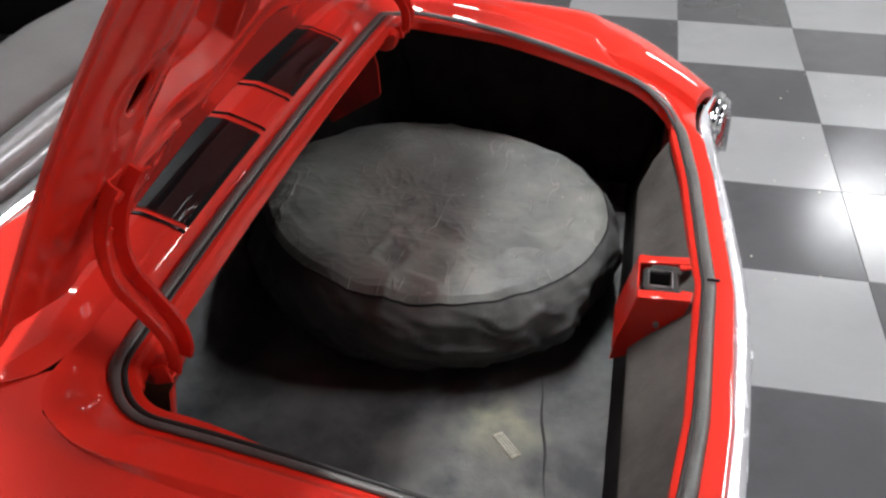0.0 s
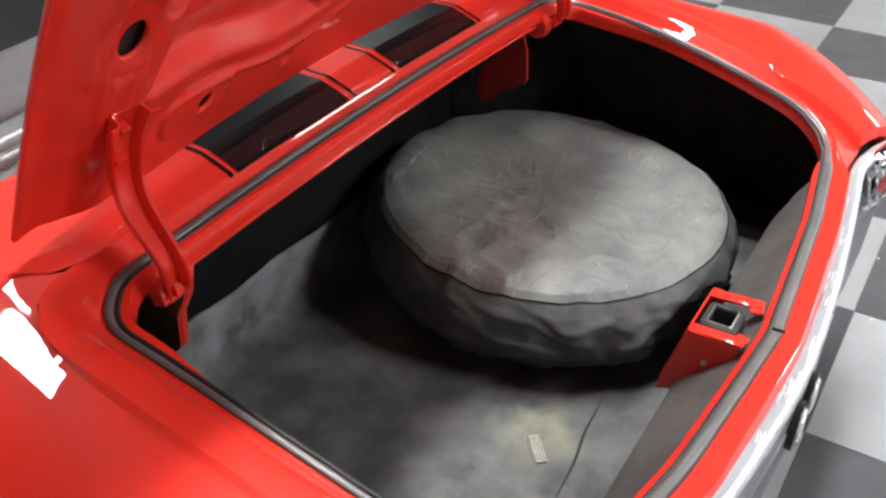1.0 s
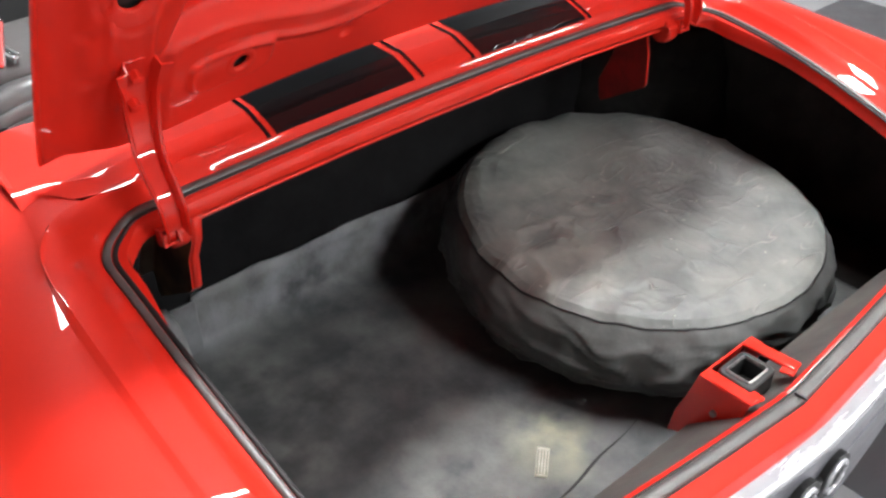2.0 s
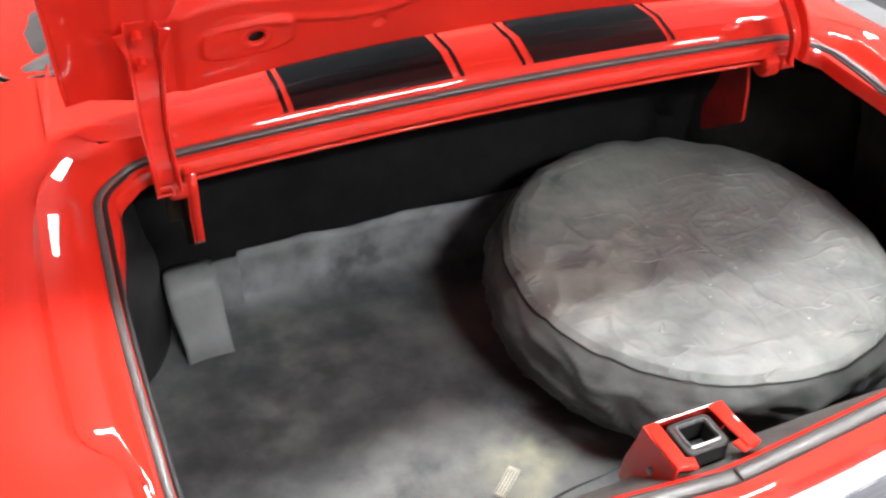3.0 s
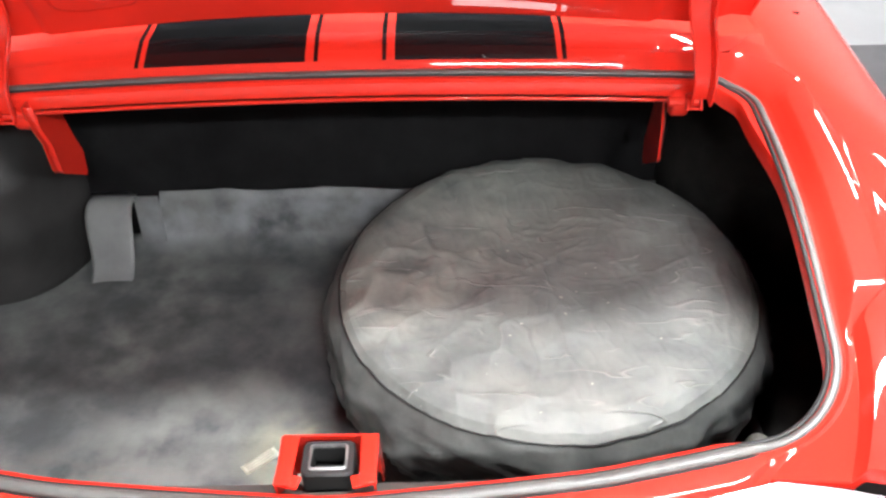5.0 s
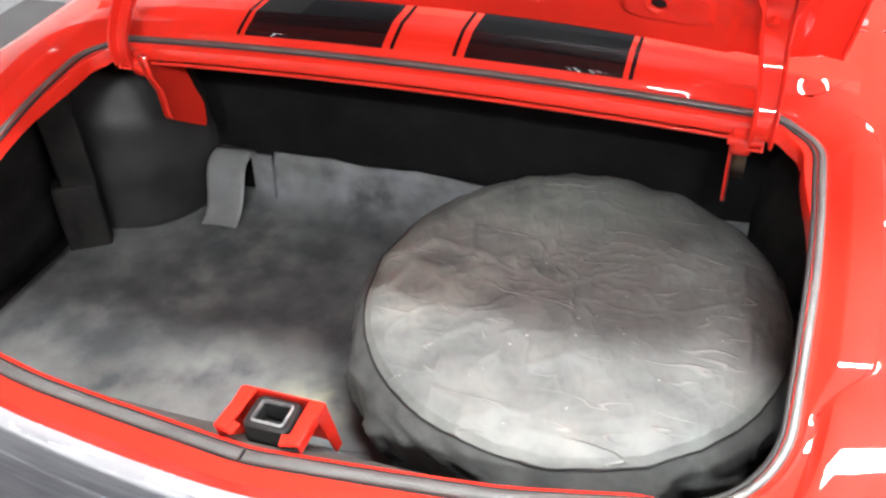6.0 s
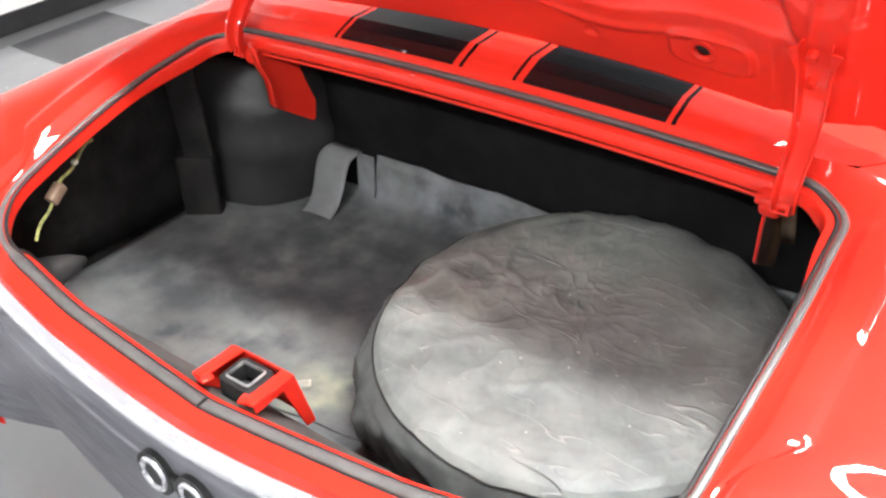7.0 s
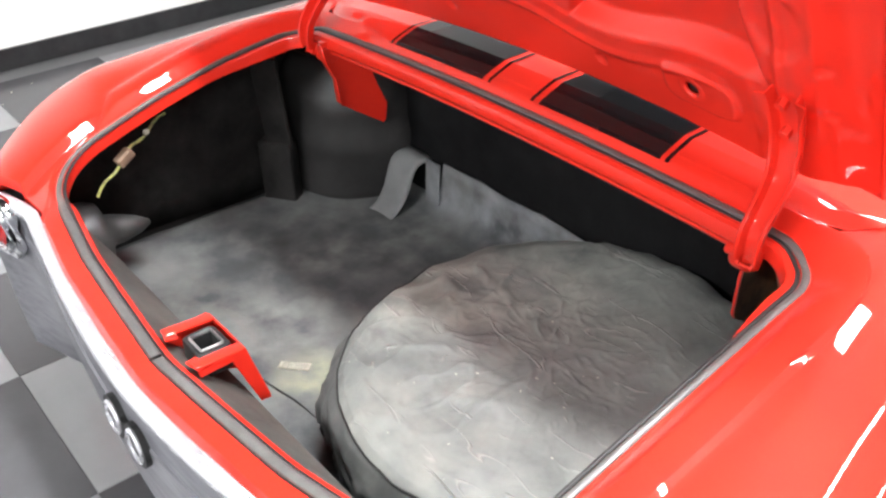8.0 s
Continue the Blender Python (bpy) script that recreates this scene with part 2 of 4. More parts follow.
def solid(name, verts, faces, mat, parent, label="", thick=0.002, smooth=True, fold=0.0):
    """A sheet given a thickness behind its face, with closed edges."""
    bm = bmesh.new()
    vs = [bm.verts.new(v) for v in verts]
    for f in faces:
        bm.faces.new([vs[i] for i in f])
    bm.normal_update()
    n = len(vs)
    front = [v.co.copy() for v in vs]
    back = [v.co - v.normal * thick for v in vs]
    bm.verts.index_update()
    rim = []
    for e in bm.edges:
        if len(e.link_faces) == 1:
            loop = e.link_loops[0]
            i, j = loop.vert.index, loop.link_loop_next.vert.index
            rim.append([j, i, i + n, j + n])
    bm.free()
    return obj(name, front + back, list(faces) + [[i + n for i in f[::-1]] for f in faces] + rim, mat, parent, label, smooth, fold)


def tube(path, radius, sides=10, closed=False, squash=1.0):
    """A round bar along a path; squash flattens it along z."""
    pts = [Vector(p) for p in path]
    n = len(pts)
    rings = []
    for i, p in enumerate(pts):
        a = pts[(i - 1) % n] if closed or i else pts[i]
        b = pts[(i + 1) % n] if closed or i < n - 1 else pts[i]
        d = (b - a).normalized()
        side = d.cross(Vector((0, 0, 1)))
        side = side.normalized() if side.length > 1e-4 else Vector((1, 0, 0))
        up = side.cross(d)
        r = radius(i / (n - 1)) if callable(radius) else radius
        rings.append([p + side * (r * math.cos(q)) + up * (r * squash * math.sin(q)) for q in [2 * math.pi * k / sides for k in range(sides)]])
    if closed:
        rings.append(rings[0])
    v, f = sheet(rings, closed=True)
    if not closed:
        f.append(list(range(sides)))
        f.append([len(v) - sides + k for k in range(sides)][::-1])
    return v, f


def rounded_box(size, at, bevel=0.004, turn=(0, 0, 0), segments=2):
    bm = bmesh.new()
    bmesh.ops.create_cube(bm, size=1)
    bmesh.ops.scale(bm, vec=size, verts=bm.verts)
    if bevel:
        bmesh.ops.bevel(bm, geom=bm.edges[:], offset=bevel, segments=segments, affect="EDGES", profile=0.5)
    bmesh.ops.transform(bm, matrix=pose(*at, *turn), verts=bm.verts)
    return bm


def disc_bm(radius, depth, at, turn=(0, 0, 0), sides=16, bevel=0.0):
    bm = bmesh.new()
    bmesh.ops.create_cone(bm, cap_ends=True, segments=sides, radius1=radius, radius2=radius, depth=depth)
    if bevel:
        bmesh.ops.bevel(bm, geom=[e for e in bm.edges if abs(e.verts[0].co.z - e.verts[1].co.z) < 1e-6], offset=bevel, segments=2, affect="EDGES", profile=0.5)
    bmesh.ops.transform(bm, matrix=pose(*at, *turn), verts=bm.verts)
    return bm


def smooth01(a, b, x):
    t = min(1.0, max(0.0, (x - a) / (b - a)))
    return t * t * (3 - 2 * t)


def fillet(corners, step=0.012):
    """A closed plan outline: (x, y, radius) corners joined by straight runs and arcs, sampled evenly."""
    n = len(corners)
    raw = []
    for i in range(n):
        p, a, b = (Vector(corners[k % n][:2]) for k in (i, i - 1, i + 1))
        u, w = (a - p).normalized(), (b - p).normalized()
        half = 0.5 * u.angle(w)
        cut = min(corners[i][2] / math.tan(half), 0.49 * (a - p).length, 0.49 * (b - p).length)
        r = cut * math.tan(half)
        mid = p + (u + w).normalized() * (r / math.sin(half)) if half < 1.55 else p
        s, e = p + u * cut, p + w * cut
        if half >= 1.55:
            raw += [s, e]
            continue
        sa = math.atan2(*(s - mid).yx)
        turn = (math.atan2(*(e - mid).yx) - sa + math.pi) % (2 * math.pi) - math.pi
        raw += [mid + Vector((math.cos(sa + turn * k / 12), math.sin(sa + turn * k / 12))) * r for k in range(13)]
    out = []
    for i, p in enumerate(raw):
        q = raw[(i + 1) % len(raw)]
        m = max(1, round((q - p).length / step))
        out += [p + (q - p) * (k / m) for k in range(m)]
    return out


# ---- showroom ----
def slab(name, lo, hi, mat, label="", category="", kind="structure"):
    c = [(a + b) / 2 for a, b in zip(lo, hi)]
    s = [b - a for a, b in zip(lo, hi)]
    ob = part(name, rounded_box(s, c, 0), mat)
    return tagged(ob, label, category, kind=kind)


ROOM = (-3.21, 9.6, -7.0, 6.5, 3.6)
x0, x1, y0, y1, top = ROOM
GROUND = 0.197
floor = slab("floor", (x0 - 0.2, y0 - 0.2, GROUND - 0.12), (x1 + 0.2, y1 + 0.2, GROUND - 0.006), GROUT, "checkered grey glossy tile floor of the showroom", "floor")
slab("wall_west", (x0 - 0.2, y0, GROUND), (x0, y1, top), WALL, "plain white painted showroom wall with black baseboard", "wall")
slab("wall_east", (x1, y0, GROUND), (x1 + 0.2, y1, top), WALL, "plain white painted showroom wall", "wall")
slab("wall_south", (x0 - 0.2, y0 - 0.2, GROUND), (x1 + 0.2, y0, top), WALL, "plain white painted showroom wall", "wall")
slab("wall_north", (x0 - 0.2, y1, GROUND), (x1 + 0.2, y1 + 0.2, top), WALL, "plain white painted showroom wall", "wall")
slab("ceiling", (x0 - 0.2, y0 - 0.2, top), (x1 + 0.2, y1 + 0.2, top + 0.15), CEIL, "plain black painted ceiling", "ceiling")
slab("baseboard", (x0, y0, GROUND), (x0 + 0.015, y1, GROUND + 0.092), SKIRT, "black rubber baseboard along the white wall", "baseboard")


def ceiling_light(x, y, sx, sy, glow):
    lamp = thing("ceiling_light", (x, y, top), "white framed rectangular ceiling light panel", "light", "ceiling lights")
    bm = bmesh.new()
    for cx, cy, w, d in ((-sx / 2, 0, 0.05, sy + 0.05), (sx / 2, 0, 0.05, sy + 0.05), (0, -sy / 2, sx - 0.05, 0.05), (0, sy / 2, sx - 0.05, 0.05)):
        b = rounded_box((w, d, 0.05), (x + cx, y + cy, top - 0.025), 0)
        me = bpy.data.meshes.new("tmp")
        b.to_mesh(me)
        b.free()
        bm.from_mesh(me)
        bpy.data.meshes.remove(me)
    part("frame", bm, FRAME_W, lamp)
    part("diffuser", rounded_box((sx - 0.05, sy - 0.05, 0.02), (x, y, top - 0.03), 0), glow, lamp, "glowing white diffuser")


# strip lights above and behind the car, wide panels ahead of it and across the room
for lx, ly, sx, sy, glow in (
    (0.75, 0.335, 1.9, 0.235, PANEL_MAIN),
    (3.7, 3.3, 1.0, 0.45, PANEL_SOFT),
    (0.9, -3.1, 1.6, 0.34, PANEL_REAR),
    (4.4, -3.1, 1.6, 0.34, PANEL),
    (1.65, 2.2, 0.12, 1.2, PANEL),
    (-0.14, 2.72, 0.58, 0.74, PANEL_SOFT),
    (7.6, -2.5, 0.6, 1.15, PANEL_SOFT),
):
    ceiling_light(lx, ly, sx, sy, glow)

# ---- the car's lines ----
SEAL_PLAN = fillet([(0, -0.040, 0.35), (0.33, -0.018, 0.8), (0.635, 0.025, 0.125), (0.650, 0.36, 3.0), (0.643, 0.636, 0.075), (-0.643, 0.636, 0.075), (-0.650, 0.36, 3.0), (-0.635, 0.025, 0.125), (-0.33, -0.018, 0.8)])


def rim_z(x, y):
    """Height of the trunk opening's rim."""
    s = min(1, max(0, (y + 0.035) / 0.67))
    return 0.855 + 0.318 * y + 0.13 * s * (1 - s) * (x / 0.645) ** 2 + 0.02 * (1 - s) ** 3 * (x / 0.54) ** 2 - 0.02 * s * s * (x / 0.645) ** 2


N = len(SEAL_PLAN)


def outward(i):
    d = SEAL_PLAN[(i + 1) % N] - SEAL_PLAN[i - 1]
    return Vector((d.y, -d.x)).normalized()


def is_rear(p):
    return (1 - smooth01(0.47, 0.56, abs(p.x))) * (1 - smooth01(0.06, 0.12, p.y))


def is_front(p):
    return smooth01(0.615, 0.634, p.y) * (1 - smooth01(0.56, 0.63, abs(p.x)))


# Profiles of the rim from the inner lip outwards: (offset, height), for the side, the rear and the front.
LIP = [(-0.024, -0.024), (-0.024, -0.014), (-0.021, -0.004), (-0.016, 0.0), (-0.009, 0.001)]
SIDE = [(-0.011, -0.034), (-0.011, -0.022), (-0.010, -0.012), (-0.0085, -0.008), (-0.006, -0.007)] + [(0.009, -0.006), (0.012, -0.0045), (0.015, -0.003), (0.026, 0.0075), (0.033, 0.0140), (0.038, 0.0165), (0.074, 0.018)]
REAR = [(-0.020, -0.018), (-0.020, -0.010), (-0.018, -0.004), (-0.014, -0.001), (-0.008, 0.001)] + [(0.012, -0.001), (0.024, -0.0015), (0.040, -0.0025), (0.044, -0.004), (0.048, -0.013), (0.052, -0.022), (0.056, -0.031)]
FRONT = LIP + [(0.010, -0.002), (0.014, -0.002), (0.018, 0.000), (0.021, 0.006), (0.025, 0.013), (0.031, 0.018), (0.041, 0.0215)]


def tail_deck(y):
    return 1 - smooth01(0.13, 0.21, y)


def rim_point(i, k):
    p, n = SEAL_PLAN[i], outward(i)
    r, f = is_rear(p), is_front(p)
    d = REAR[k][0] * r + FRONT[k][0] * f + SIDE[k][0] * (1 - r - f)
    if k < 4:
        d -= 0.016 * smooth01(0.38, 0.55, p.y) * (1 - r - f)
    soft = smooth01(0.56, 0.625, p.y)
    flat = SIDE[k][1] + (max(SIDE[k][0], 0.016) * 0.362 - 0.0098 - SIDE[k][1]) * soft if k > 6 else SIDE[k][1]
    if k > 6:
        d -= 0.0014 * (k - 6) * r * max(0, 1 - abs(p.x) / 0.45)
        # round the tail the step leaves the seal and the gutter stays flat
        away = tail_deck(p.y)
        flat += (-0.003 - flat) * away
        d += (0.012 + 0.0012 * (k - 6) - d) * away * (1 - r)
    h = REAR[k][1] * r + FRONT[k][1] * f + flat * (1 - r - f)
    q = p + n * d
    return Vector((q.x, q.y, rim_z(p.x, p.y) + h))


car = thing("car", (0, 1.0, 0), "glossy red classic convertible with black stripes and open trunk lid", "car")
rim = [[rim_point(i, k) for i in range(N)] for k in range(len(SIDE))]
ROUND = [smooth01(0.56, 0.61, p.y) * smooth01(0.44, 0.54, abs(p.x)) for p in SEAL_PLAN]
for turn in range(60):
    was = [row[:] for row in rim]
    for k in range(6, len(SIDE) - 1):
        for i in range(N):
            if ROUND[i]:
                mean = (was[k][i - 1] + was[k][(i + 1) % N] + was[k - 1][i] + was[k + 1][i]) / 4
                rim[k][i] = was[k][i].lerp(mean, 0.5 * ROUND[i])
body = obj("trunk_rim", *sheet(rim, closed=True), RED, car, "glossy red gutter round the trunk opening", fold=0.5)

# weatherstrip on the rim, with its ends meeting at the rear centre
def seal_loop(d, h):
    out = []
    for i in range(N):
        p, n = SEAL_PLAN[i], outward(i)
        w = 1 - is_rear(p) - is_front(p)
        out.append(Vector((p.x + n.x * (d - 0.004 * w), p.y + n.y * (d - 0.004 * w), rim_z(p.x, p.y) + h - 0.0078 * w)))
    return out


def seal_radius(t):
    p = SEAL_PLAN[round(t * (N - 1))]
    return 0.0056 + 0.0034 * is_rear(p) + 0.0020 * is_front(p)


seal = obj("weatherstrip", *tube(seal_loop(0.004, 0.0025), seal_radius, 10, closed=True, squash=0.5), RUBBER, car, "worn grey rubber weatherstrip")
obj("groove", *tube(seal_loop(-0.0062, 0.0008), 0.0036, 8, closed=True, squash=0.6), SEAM, seal, "dark groove lip of the weatherstrip")
obj("outer_lip", *tube(seal_loop(0.0118, -0.0012), 0.0030, 8, closed=True, squash=0.6), SEAM, seal, "dark outer lip of the weatherstrip")
part("weatherstrip_joint", rounded_box((0.003, 0.020, 0.005), (0, -0.048, 0.8525), 0.001), PLASTIC_AND_SHADE, car)


# ---- quarter panels, filler panel, rear fascia ----
def crest(y):
    return rim_z(0.65, min(y, 0.645)) + 0.16 * min(max(0, y - 0.645), 0.06) + 0.03 * max(0, y - 0.705)


def out_x(y):
    """Half width of the body at its shoulder, in plan."""
    return 0.90 - 0.150 * (max(0, 0.22 - y) / 0.29) ** 2


def shoulder_z(y):
    """Height of the body's shoulder line, falling towards the tail."""
    return 0.966 - 0.106 * (max(0, 0.25 - y) / 0.32) ** 1.3 + 0.05 * max(0, y - 0.6)


side_ids = [i for i in range(N) if SEAL_PLAN[i].x > 0 and (SEAL_PLAN[i].x > 0.485 or SEAL_PLAN[i].y > 0.3) and is_front(SEAL_PLAN[i]) < 0.5 and is_rear(SEAL_PLAN[i]) < 0.5]
TOPK = len(SIDE) - 1


def quarter(sign):
    """Flat tail deck, a sloped step, the broad top and the body side, row by row from the tail."""
    rows = []
    stations = [rim_point(i, TOPK) for i in side_ids]
    turned = sum(1 for i in side_ids if SEAL_PLAN[i].y < 0.15)
    last = stations[-1]
    plan = [-0.030 + 0.18 * s / turned if s < turned else SEAL_PLAN[i].y for s, i in enumerate(side_ids)]
    for k in range(1, 22):
        y = last.y + 0.075 * k
        stations.append(Vector((0.69 - 0.03 * smooth01(0.75, 1.1, y), y, crest(y) + 0.017)))
        plan.append(y)
    for p, y in zip(stations, plan):
        u = max(0.0, (0.18 - y) / 0.21)
        yo = y - 0.040 * u ** 2
        end = Vector((out_x(yo), yo, shoulder_z(yo)))
        low = rim_z(0.645, min(y, 0.645)) - 0.014 * u ** 3 - 0.002
        foot = Vector((0.6645 - 0.044 * u ** 2, y, low))
        edge = [foot.lerp(p, 0.5), foot, foot + Vector((0.003, 0, 0.004)), foot + Vector((0.013, 0, 0.0160 + 0.004 * u)), foot + Vector((0.017, 0, 0.0180 + 0.004 * u))]
        near = [p.lerp(end, 0.012 * (k + 1)) for k in range(5)]
        d = tail_deck(y) if y < 0.6 else 0.0
        row = [p] + [n.lerp(e, d) for n, e in zip(near, edge)]
        first = row[-1].copy()
        for k in range(1, 14):
            v = k / 13
            q = first.lerp(end, v)
            q.z += (0.021 - 0.006 * d) * (1 - (2 * v - 1) ** 2) * (1 - 0.25 * (1 - v))
            row.append(q)
        # down the side
        for dx, dz, k in ((0.006, -0.006, 0.0), (0.011, -0.018, 0.0), (0.018, -0.06, 0.1), (0.022, -0.12, 0.4), (0.022, -0.206, 0.8), (0.012, -0.326, 1), (-0.005, -0.446, 1), (-0.03, -0.566, 1)):
            full = out_x(max(yo, 0.15))
            row.append(Vector((end.x + (full - end.x) * k + dx * (1 - 0.5 * u), yo + (max(yo, 0.02) - yo) * k, end.z + dz)))
        rows.append(row)
    # fair the panel round the front corner of the opening
    span = [s for s, y in enumerate(plan) if 0.42 < y < 1.15]
    for turn in range(40):
        was = [r[:] for r in rows]
        for s in span:
            for k in range(1, 19):
                rows[s][k] = was[s][k].lerp((was[s - 1][k] + was[s + 1][k]) / 2, 0.6 * min(1.0, k / 5))
    # closed end below the tail's edge
    tail = rows[0]
    for dy, dz in ((-0.0015, -0.0030), (-0.0015, -0.022), (0.010, -0.034)):
        rows.insert(0, [q + Vector((0, dy, dz)) for q in tail])
    return sheet([[Vector((sign * q.x, q.y, q.z)) for q in r] for r in rows], flip=sign < 0)


solid("quarter_panel", *quarter(1), RED, car, thick=0.0015, fold=0.45)
solid("quarter_panel", *quarter(-1), RED, car, thick=0.0015, fold=0.45)


def filler_front(x):
    """Where the filler panel begins, drawing back at its ends round the gutter's corners."""
    return 0.677 + 0.035 * smooth01(0.57, 0.66, abs(x))


def filler_z(x, y):
    """A sloped lower face, a crease, and a nearly flat upper face that runs out into the quarter panels."""
    edge = rim_z(x, 0.636) + 0.0215
    u = max(0, y - 0.674)
    rise = 0.34 * min(u, 0.043) + 0.02 * max(0, u - 0.043)
    end = smooth01(0.50, 0.69, abs(x))
    full = (edge + rise * (1 - 0.12 * (x / 0.66) ** 2)) * (1 - end) + (crest(y) + 0.016) * end
    first = edge - 0.005 * end
    return full if end == 0 else first + (full - first) * smooth01(-0.004, 0.035, y - filler_front(x))


frow = []
for y in (0.674, 0.68, 0.69, 0.70, 0.71, 0.717, 0.724, 0.73, 0.74, 0.75, 0.765, 0.78, 0.80, 0.82, 0.85, 0.88, 0.91):
    row = []
    for x in np.linspace(-0.69, 0.69, 110):
        v = 0.91 - (0.91 - max(y, 0.677)) * (0.91 - filler_front(x)) / (0.91 - 0.677)
        row.append(Vector((x, v, filler_z(x, v if y > 0.675 else v - 0.003))))
    frow.append(row)
solid("filler_panel", *sheet(frow), RED, car, thick=0.0015, fold=0.2)


def band(xa, xb, lift, y_from, y_to, name, mat, label):
    """A painted band across the filler panel and down its rolled edge."""
    cols = np.linspace(xa, xb, max(3, int((xb - xa) / 0.02) + 2))
    rows = []
    for k in (9, 10, 11):
        off, h = FRONT[k]
        rows.append([Vector((x, 0.636 + off - lift * 0.5, rim_z(x, 0.636) + h + lift)) for x in cols])
    rows += [[Vector((x, y, filler_z(x, y) + lift)) for x in cols] for y in list(np.linspace(y_from, 0.717, 7)) + list(np.linspace(0.724, y_to, 14))]
    obj(name, *sheet(rows), mat, car, label, fold=0.2)


for s in (-1, 1):
    a, b = sorted((s * 0.073, s * 0.336))
    band(a, b, 0.0012, 0.684, 0.845, "stripe", BLACK_PAINT, "glossy black painted rally stripe")
    for c in (0.0555, 0.3485):
        band(s * c - 0.0035, s * c + 0.0035, 0.0012, 0.684, 0.845, "pinstripe", BLACK_PAINT, "thin black pinstripe")


# rear: trim strip and panel below the rim, in a shallow V
xs = list(np.linspace(-0.76, 0.76, 81))


def trim_top(x):
    ax = min(abs(x), 0.53)
    y = -0.087 + 0.133 * ax ** 1.6
    z = 0.822 + 0.045 * (ax / 0.53) ** 2
    if abs(x) > 0.53:
        y -= 0.75 * (abs(x) - 0.53) ** 2
        z -= 0.12 * (abs(x) - 0.53)
    return y, z


TRIM = [(0.004, -0.006), (0.003, 0.000), (0.001, 0.0015), (-0.010, -0.001), (-0.019, -0.0045), (-0.021, -0.007), (-0.022, -0.012), (-0.020, -0.017), (-0.010, -0.019)]
obj("trim_strip", *sheet([[Vector((x, trim_top(x)[0] + d, trim_top(x)[1] + h)) for x in xs] for d, h in TRIM], flip=True), BRIGHT_TRIM, car, "polished bright trim strip below the trunk rim", fold=0.7)
# dark sheet below the trim stands for the shade in the gap
obj("trim_gap_shade", *sheet([[Vector((x, trim_top(x)[0] + d, trim_top(x)[1] - 0.021)) for x in xs] for d in (0.05, -0.010)], flip=True), SEAM, car, "dark gap round the trim strip")
prow = []
for d, z in ((-0.008, -0.020), (-0.016, -0.024), (-0.019, -0.040), (-0.018, -0.075), (-0.021, -0.078), (-0.018, -0.16), (-0.012, -0.18), (-0.002, -0.28), (0.028, -0.40)):
    prow.append([Vector((x, trim_top(x)[0] + d * (1 - 0.6 * smooth01(0.52, 0.64, abs(x))), trim_top(x)[1] + z)) for x in xs])
solid("rear_panel", *sheet(prow, flip=True), ARGENT, car, "satin silver grey rear panel", thick=0.0015, fold=0.5)


def taillight(sign):
    """Bezel and lens at the outer end of the rear panel."""
    cx, cz = 0.690, 0.792
    w, h = 0.062, 0.045
    ring = [(sign * (cx + (w - 0.02) * sx + 0.02 * math.cos(a)), cz + (h - 0.02) * sz + 0.02 * math.sin(a)) for sx, sz, lo in ((1, 1, 0), (-1, 1, 90), (-1, -1, 180), (1, -1, 270)) for a in [radians(lo + q) for q in (0, 30, 60, 90)]]
    bez = obj("taillight", *tube([Vector((x, trim_top(x)[0] - 0.034, z)) for x, z in ring], 0.009, 8, closed=True), CHROME, car, "chrome taillight bezel with red lens")
    obj("outer_bezel", *tube([Vector((sign * (cx + (abs(x) - cx) * 1.10), trim_top(x)[0] - 0.020, cz + (z - cz) * 1.22)) for x, z in ring], 0.013, 8, closed=True), CHROME, bez)
    rows = [[Vector((sign * (cx + w * u), trim_top(cx + w * u)[0] - 0.032 - 0.020 * (1 - v * v) * (1 - u * u), cz + h * v)) for u in np.linspace(-0.95, 0.95, 13)] for v in np.linspace(-0.95, 0.95, 9)]
    obj("lens", *sheet(rows, flip=sign > 0), LENS, bez, "ribbed red lens")
    for u in (-0.33, 0.33):
        part("lens_bar", rounded_box((0.006, 0.012, 2 * h * 0.93), (sign * (cx + w * u), trim_top(cx)[0] - 0.048, cz), 0.002), CHROME, bez)


taillight(1)
taillight(-1)

# emblem: two dark rounded plates with bright loops
emblem = part("emblem", rounded_box((0.055, 0.026, 0.030), (-0.012, -0.101, 0.736), 0.004), PLASTIC_AND_SHADE, car, "dark rounded emblem plates with bright outlined loops")
for cx, cz in ((-0.054, 0.737), (0.026, 0.734)):
    oval = [Vector((cx + 0.036 * math.cos(q), 0, cz + 0.039 * math.sin(q))) for q in [2 * math.pi * k / 24 for k in range(24)]]
    bm = bmesh.new()
    lo = [bm.verts.new((p.x, -0.096, p.z)) for p in oval]
    hi = [bm.verts.new((p.x, -0.115, p.z)) for p in oval]
    bm.faces.new(hi)
    bm.faces.new(lo[::-1])
    for k in range(24):
        bm.faces.new((lo[k], lo[(k + 1) % 24], hi[(k + 1) % 24], hi[k]))
    part("plate", bm, PLASTIC_AND_SHADE, emblem)
    obj("bright_loop", *tube([Vector((cx + 0.0235 * math.cos(q), -0.1155, cz + 0.0270 * math.sin(q))) for q in [2 * math.pi * k / 24 for k in range(24)]], 0.0048, 8, closed=True), BRIGHT_TRIM, emblem)

# ---- behind the trunk: belt moulding, folded soft top, dark cabin ----
def belt_y(x):
    return 0.850 + 0.10 * (x / 0.72) ** 2


def belt_z(x):
    return 1.100 - 0.048 * (x / 0.72) ** 2


